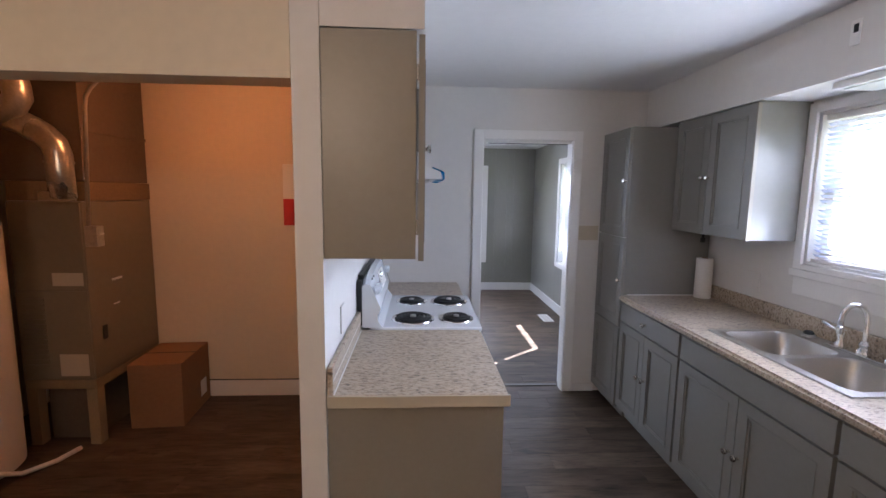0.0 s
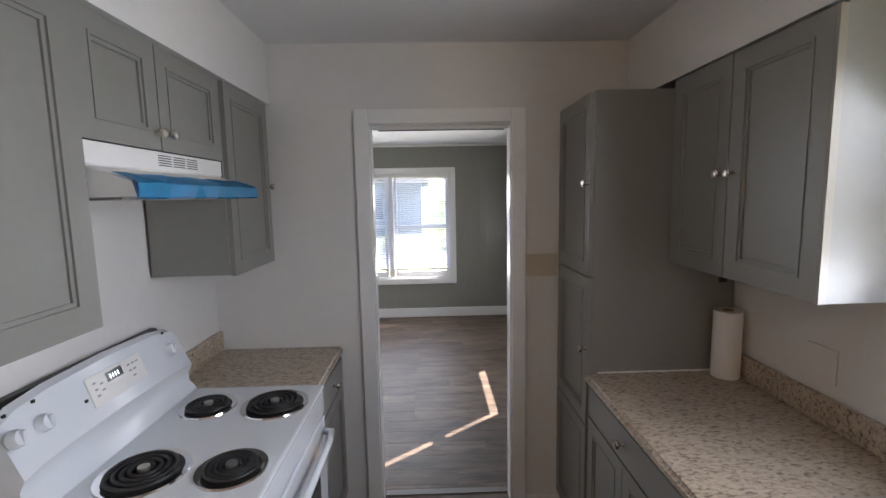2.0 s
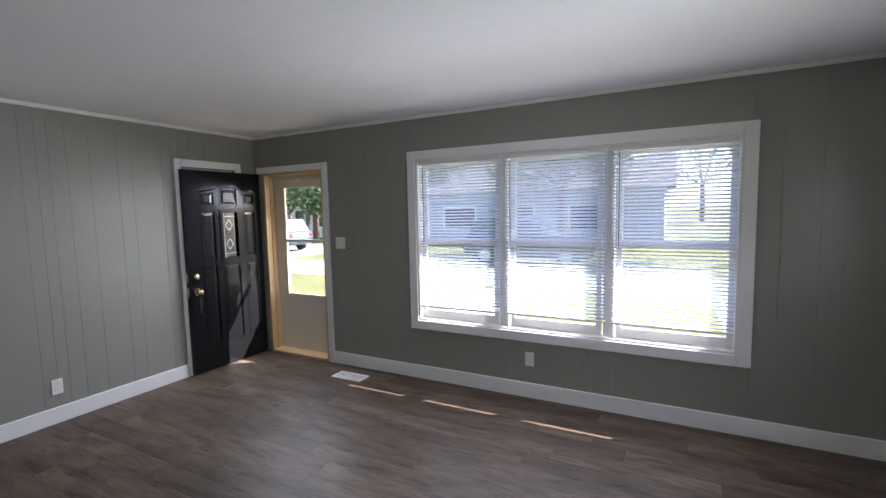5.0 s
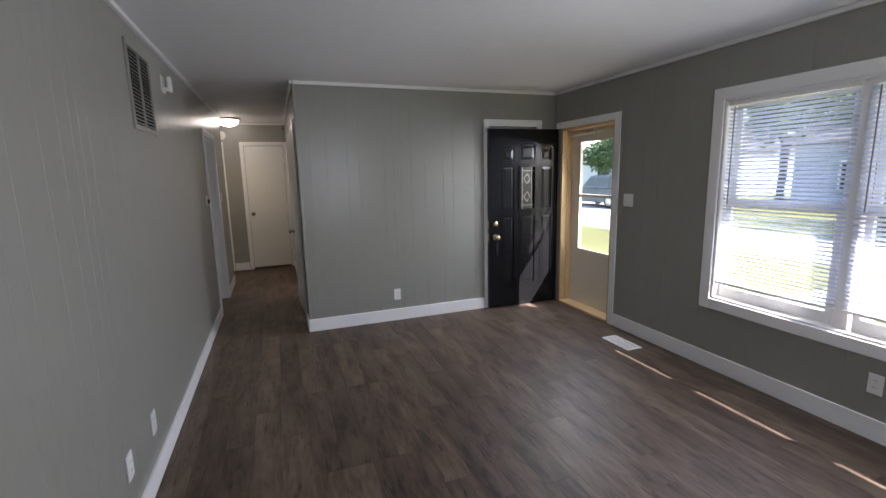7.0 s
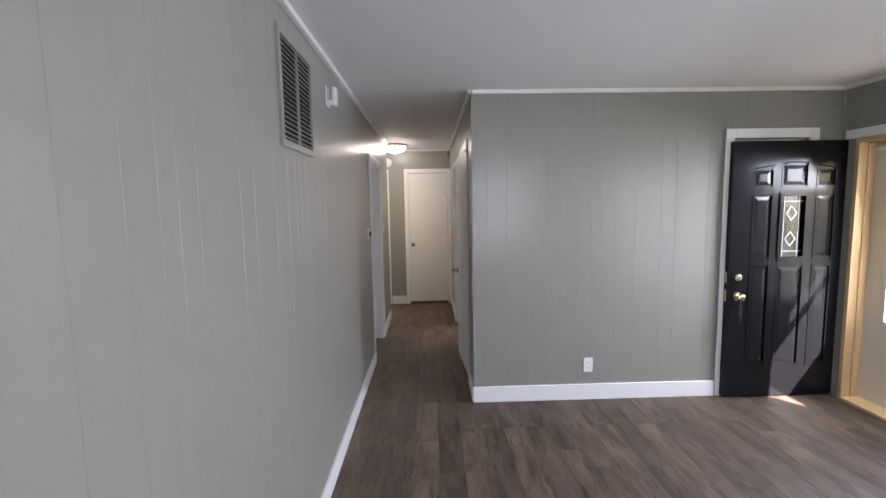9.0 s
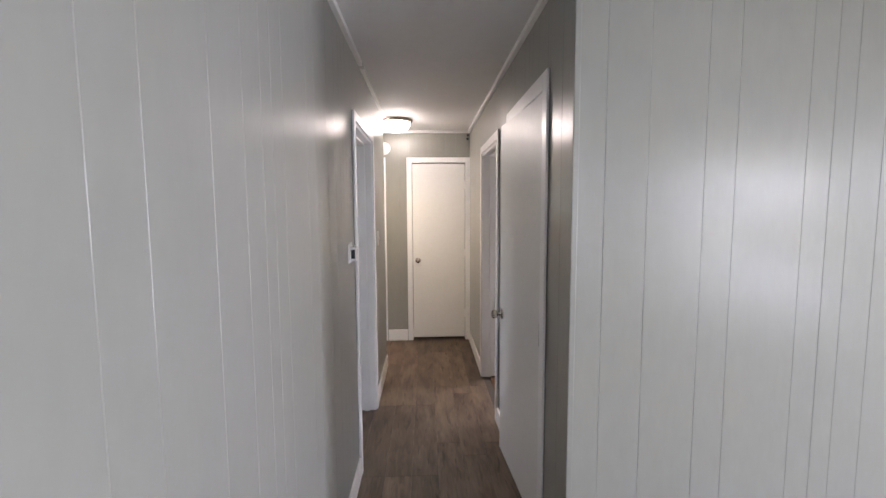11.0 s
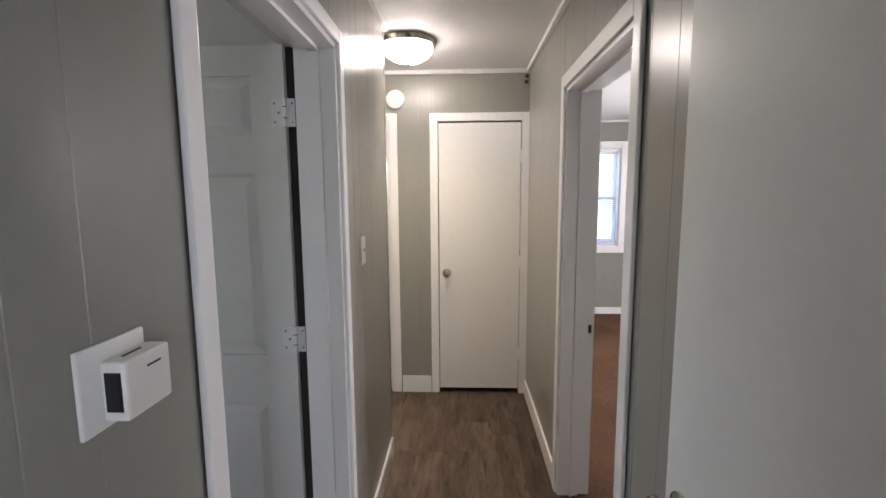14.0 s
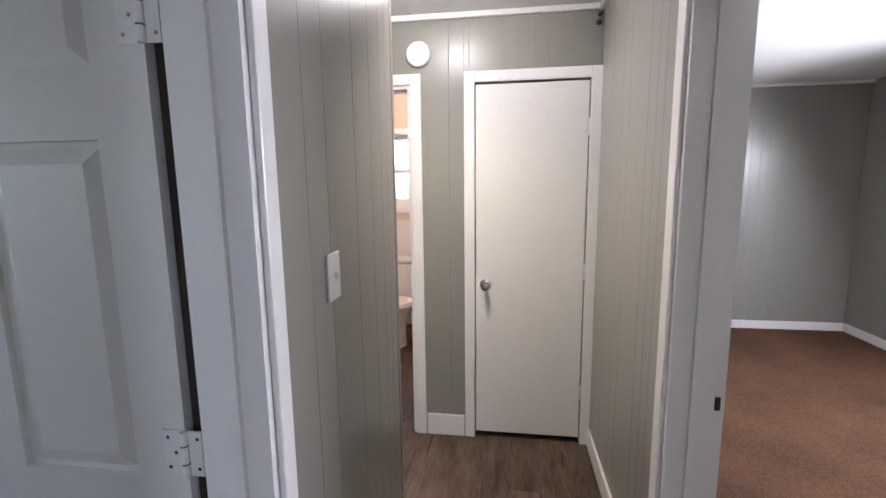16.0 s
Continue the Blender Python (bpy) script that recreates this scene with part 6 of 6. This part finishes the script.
def tree(x, y, h, spread, seed, label, n=2600):
    """A tapered trunk with limbs and a crown of small leaf blades gathered in uneven clumps."""
    rnd = random.Random(seed)
    ob = thing("tree", (x, y, GZ), label, "tree", "street trees")
    bm = tube(bmesh.new(), [(0, 0, 0), (0.05, 0.02, h * 0.2), (0.0, 0.08, h * 0.4)], 0.02 * h + 0.04, 10)
    clumps = []
    for k in range(9):
        an, el = rnd.uniform(0, 6.28), rnd.uniform(0.2, 1.2)
        tip = Vector((math.cos(an) * math.cos(el) * spread, math.sin(an) * math.cos(el) * spread, h * 0.42 + math.sin(el) * h * 0.48))
        mid = Vector((tip.x * 0.4, tip.y * 0.4, h * 0.4 + (tip.z - h * 0.4) * 0.55))
        tube(bm, [(0, 0.08, h * 0.36), mid, tip], 0.03 + 0.004 * h, 6)
        for f_ in (0.6, 0.8, 1.0):
            clumps.append(Vector((0, 0, h * 0.42)).lerp(tip, f_) + Vector((rnd.uniform(-0.4, 0.4), rnd.uniform(-0.4, 0.4), rnd.uniform(-0.2, 0.4))))
    part("trunk", bm, M_BARK, ob, smooth=True)
    vs, fs = [], []
    for k in range(n):
        c = clumps[rnd.randrange(len(clumps))]
        r = 0.36 * spread
        p = c + Vector((rnd.gauss(0, 0.5), rnd.gauss(0, 0.5), rnd.gauss(0, 0.38))) * r
        a_ = Vector((rnd.uniform(-1, 1), rnd.uniform(-1, 1), rnd.uniform(-1, 1))).normalized() * rnd.uniform(0.1, 0.24)
        b_2 = a_.orthogonal().normalized() * rnd.uniform(0.05, 0.12)
        i = len(vs)
        vs += [p - a_, p + b_2, p + a_, p - b_2]
        fs.append((i, i + 1, i + 2, i + 3))
    me = bpy.data.meshes.new("crown")
    me.from_pydata(vs, [], fs)
    me.materials.append(M_LEAF)
    cr = new("crown", me)
    cr.parent = ob
    cr["label"] = "uneven crown of small green leaves"
    cr["kind"] = "stuff"
    return ob


tree(-21, 28, 9, 3.6, 3, "leafy street tree with an open crown", 3600)
tree(-20.4, 26.6, 4.8, 2.5, 31, "low leafy tree behind the parked car", 3000)
tree(-24.5, 29, 5.2, 2.8, 33, "low leafy tree behind the parked car", 3000)
tree(-14.5, 30, 8, 3.2, 5, "leafy tree behind the parked car", 3000)
tree(-3.0, 24, 8, 3.0, 7, "leafy tree in front of the blue-grey house", 3200)
tree(7.0, 24, 10, 4.2, 9, "broad leafy shade tree by the street", 4200)
tree(15, 26, 9, 3.8, 11, "leafy tree beside the white house", 2800)
for k, (x, y) in enumerate(((-45, 55), (-30, 60), (-12, 58), (4, 60), (20, 55), (38, 58), (34, 8), (36, 24), (32, -8), (-40, 6), (-36, -6))):
    tree(x, y, 11 + k % 3, 5.0, 20 + k, "distant leafy tree beyond the houses", 1800)


def car(x, y, rz, paint, label):
    """A parked estate-type car: shaped body with wheel arches, glasshouse, lamps and wheels."""
    ob = thing("car", (x, y, GZ + 0.015), label, "car", rz=rz)
    Wd = 1.8
    side = [(-2.35, 0.35), (-2.35, 0.75), (-2.3, 0.98), (-1.2, 1.02), (-0.75, 1.04), (2.2, 1.06), (2.33, 0.9), (2.35, 0.4), (1.85, 0.28), (-1.9, 0.28)]
    bm = bmesh.new()
    ends = [[bm.verts.new((u, s * Wd / 2, v)) for u, v in side] for s in (-1, 1)]
    for k in range(len(side)):
        bm.faces.new((ends[0][k], ends[0][(k + 1) % len(side)], ends[1][(k + 1) % len(side)], ends[1][k]))
    bm.faces.new(ends[0])
    bm.faces.new(ends[1][::-1])
    bmesh.ops.recalc_face_normals(bm, faces=bm.faces[:])
    bmesh.ops.bevel(bm, geom=bm.edges[:], offset=0.06, segments=3, affect="EDGES")
    part("body", bm, paint, ob, smooth=True)
    top = [(-0.95, 1.0), (-0.25, 1.62), (0.1, 1.70), (1.8, 1.68), (2.2, 1.02)]
    bm = bmesh.new()
    ends = [[bm.verts.new((u, s * (Wd / 2 - 0.06 - 0.12 * (v - 1.0)), v)) for u, v in top] for s in (-1, 1)]
    for k in range(len(top)):
        bm.faces.new((ends[0][k], ends[0][(k + 1) % len(top)], ends[1][(k + 1) % len(top)], ends[1][k]))
    bm.faces.new(ends[0])
    bm.faces.new(ends[1][::-1])
    bmesh.ops.recalc_face_normals(bm, faces=bm.faces[:])
    bmesh.ops.bevel(bm, geom=bm.edges[:], offset=0.04, segments=2, affect="EDGES")
    part("cabin", bm, paint, ob, smooth=True)
    for s in (-1, 1):
        for u0, u1 in ((-0.55, 0.2), (0.28, 1.05), (1.13, 1.85)):
            bm = bmesh.new()
            yy = s * (Wd / 2 - 0.06)
            q = [(u0 + (0.35 if u0 < -0.5 else 0.02), 1.56), (u1, 1.58), (u1 + (0.12 if u1 > 1.5 else 0.0), 1.1), (u0 - 0.08, 1.1)]
            f0 = [bm.verts.new((u, yy - s * 0.12 * (v - 1.0) + s * 0.006, v)) for u, v in q]
            f1 = [bm.verts.new((u, yy - s * 0.12 * (v - 1.0) - s * 0.02, v)) for u, v in q]
            bm.faces.new(f0)
            bm.faces.new(f1[::-1])
            for k in range(4):
                bm.faces.new((f0[k], f0[(k + 1) % 4], f1[(k + 1) % 4], f1[k]))
            bmesh.ops.recalc_face_normals(bm, faces=bm.faces[:])
            part("side_window", bm, M_CARGLASS, ob)
        for u in (-1.45, 1.45):
            w_ = part("wheel", C((u, s * (Wd / 2 - 0.16), 0.34), (u, s * (Wd / 2 + 0.02), 0.34), 0.34, 0.34, 28), M_TYRE, ob, smooth=True)
            part("rim", C((u, s * (Wd / 2 + 0.0205), 0.34), (u, s * (Wd / 2 + 0.03), 0.34), 0.22, 0.2, 24), M_STEEL, w_, smooth=True)
        part("headlight", B((-2.36, -2.25, s * 0.6 - 0.18, s * 0.6 + 0.18, 0.72, 0.86), bevel=0.02), M_PLASTIC, ob)
        part("tail_light", B((2.28, 2.36, s * 0.72 - 0.1, s * 0.72 + 0.1, 0.75, 0.95), bevel=0.02), M_RED, ob)
    return ob


car(-18.3, 21.6, 0, M_CARPAINT, "slate blue estate car parked in a driveway")
car(-3.2, 20.2, 180, mat("dark_car_paint", (0.04, 0.05, 0.07), 0.25, metal=0.2, coat=0.6), "dark car parked along the street")


# ---- panel boards on the walls, each its own piece ----
def boards(wall, lo, hi, z0, z1, holes, at, out, along, seed):
    """Vertical boards of uneven width with open V joints, on the wall's room face; out is +1 or -1."""
    rnd = random.Random(seed)
    u, widths = lo, (0.075, 0.11, 0.15, 0.2, 0.11, 0.25, 0.09)
    k = rnd.randrange(7)
    while u < hi - 0.01:
        w = widths[k % 7]
        k += 1
        e = min(u + w, hi)
        if hi - e < 0.05:
            e = hi
        cuts = sorted({u, e, *[c for h in holes for c in h[:2] if u < c < e]})
        for a, b in zip(cuts, cuts[1:]):
            if b - a < 0.006:
                continue
            vz = [(z0, z1)]
            for h in holes:
                if h[0] < (a + b) / 2 < h[1]:
                    vz = [q for v0, v1 in vz for q in ((v0, min(v1, h[2])), (max(v0, h[3]), v1)) if q[1] - q[0] > 0.01]
            for v0, v1 in vz:
                g, d, c = 0.0003, 0.006, 0.0009
                l0, l1 = (g if a == u else 0), (g if b == e else 0)
                pr = [(a + l0, 0), (a + l0, d - c), (a + l0 + c, d), (b - l1 - c, d), (b - l1, d - c), (b - l1, 0)]
                vs = []
                for v in (v0, v1):
                    for uu, dd in pr:
                        vs.append((uu, at + out * dd, v) if along == "x" else (at + out * dd, uu, v))
                fs = [(i, i + 1, i + 7, i + 6) for i in range(5)] + [(0, 1, 2, 3, 4, 5), (11, 10, 9, 8, 7, 6)]
                me = bpy.data.meshes.new("board")
                me.from_pydata(vs, [], fs)
                me.materials.append(M_WALL)
                o = new("board", me)
                o.parent = wall
        u = e


boards(wall_west, HN - 0.006, LRN, 0.0, CE - 0.003, [(6.853, 7.572, -1, 2.082)], LRW, 1, "y", 1)
boards(wall_south, -5.37, LRE - 0.002, 0.0, CE - 0.003, [(1.2, 2.088, -1, 2.13), (-4.488, -3.582, -1, 2.048)], LRS, 1, "x", 2)
boards(wall_hall_north, END, LRW, 0.0, CE - 0.003, [(-3.87, -2.97, -1, 2.08), (-5.121, -4.174, -1, 2.051)], HN, -1, "x", 3)
boards(wall_hall_end, 2.7, HN - 0.007, 0.0, CE - 0.003, [(4.227, 4.943, -1, 2.088), (3.142, 3.993, -1, 2.088)], END, 1, "y", 4)
boards(wall_north, LRW + 0.007, LRE - 0.002, 0.0, CE - 0.003, [(-2.63, -1.62, -1, 2.05), (-0.68, 1.93, 0.47, 2.075)], LRN, -1, "x", 5)
boards(wall_east, LRS + 0.007, LRN - 0.007, 0.0, CE - 0.003, [(5.29, 6.45, 0.63, 2.10)], LRE, -1, "y", 6)
boards(wall_bed_west, HN + 0.14, LRN, 0.0, CE - 0.003, [(5.47, 6.46, 0.78, 2.13)], -8.5, 1, "y", 7)


# ---- floor planks, each its own piece ----
def planks(floor_ob, x0, x1, y0, y1, seed, width=0.152, length=0.92):
    rnd = random.Random(seed)
    y, lib = y0, {}
    while y < y1 - 0.01:
        w = min(width, y1 - y)
        x = x0 - rnd.choice((0.0, 0.2, 0.35, 0.5, 0.7))
        while x < x1:
            a, b = max(x, x0), min(x + length, x1)
            if b - a > 0.02:
                key = (round(b - a, 3), round(w, 3))
                if key not in lib:
                    l_, g, c = key[0], 0.0002, 0.0007
                    vs = [(g, g, -0.006), (l_ - g, g, -0.006), (l_ - g, key[1] - g, -0.006), (g, key[1] - g, -0.006)]
                    vs += [(g, g, -c), (l_ - g, g, -c), (l_ - g, key[1] - g, -c), (g, key[1] - g, -c)]
                    vs += [(g + c, g + c, 0), (l_ - g - c, g + c, 0), (l_ - g - c, key[1] - g - c, 0), (g + c, key[1] - g - c, 0)]
                    fs = [(8, 9, 10, 11)] + [(i, (i + 1) % 4, 4 + (i + 1) % 4, 4 + i) for i in range(4)] + [(4 + i, 4 + (i + 1) % 4, 8 + (i + 1) % 4, 8 + i) for i in range(4)]
                    me = bpy.data.meshes.new("plank")
                    me.from_pydata(vs, [], fs)
                    me.materials.append(M_FLOOR)
                    lib[key] = me
                o = new("plank", lib[key])
                o.location = (a, y, 0)
                o.parent = floor_ob
            x += length
        y += width


planks(floor, LRW, LRE, LRS, LRN, 1)
planks(floor, END - 0.11, LRW, LRS, HN, 2)
planks(floor, END - 0.11, -5.37, 2.6, LRS, 5)
planks(floor, KW, KE, -1.6, 3.86, 3)
planks(floor, 1.27, 2.02, 3.86, LRS, 6)
planks(floor, -2.0, KW, -1.6, 3.84, 4)
planks(floor, -4.44, -3.63, KN + 0.05, LRS, 7)
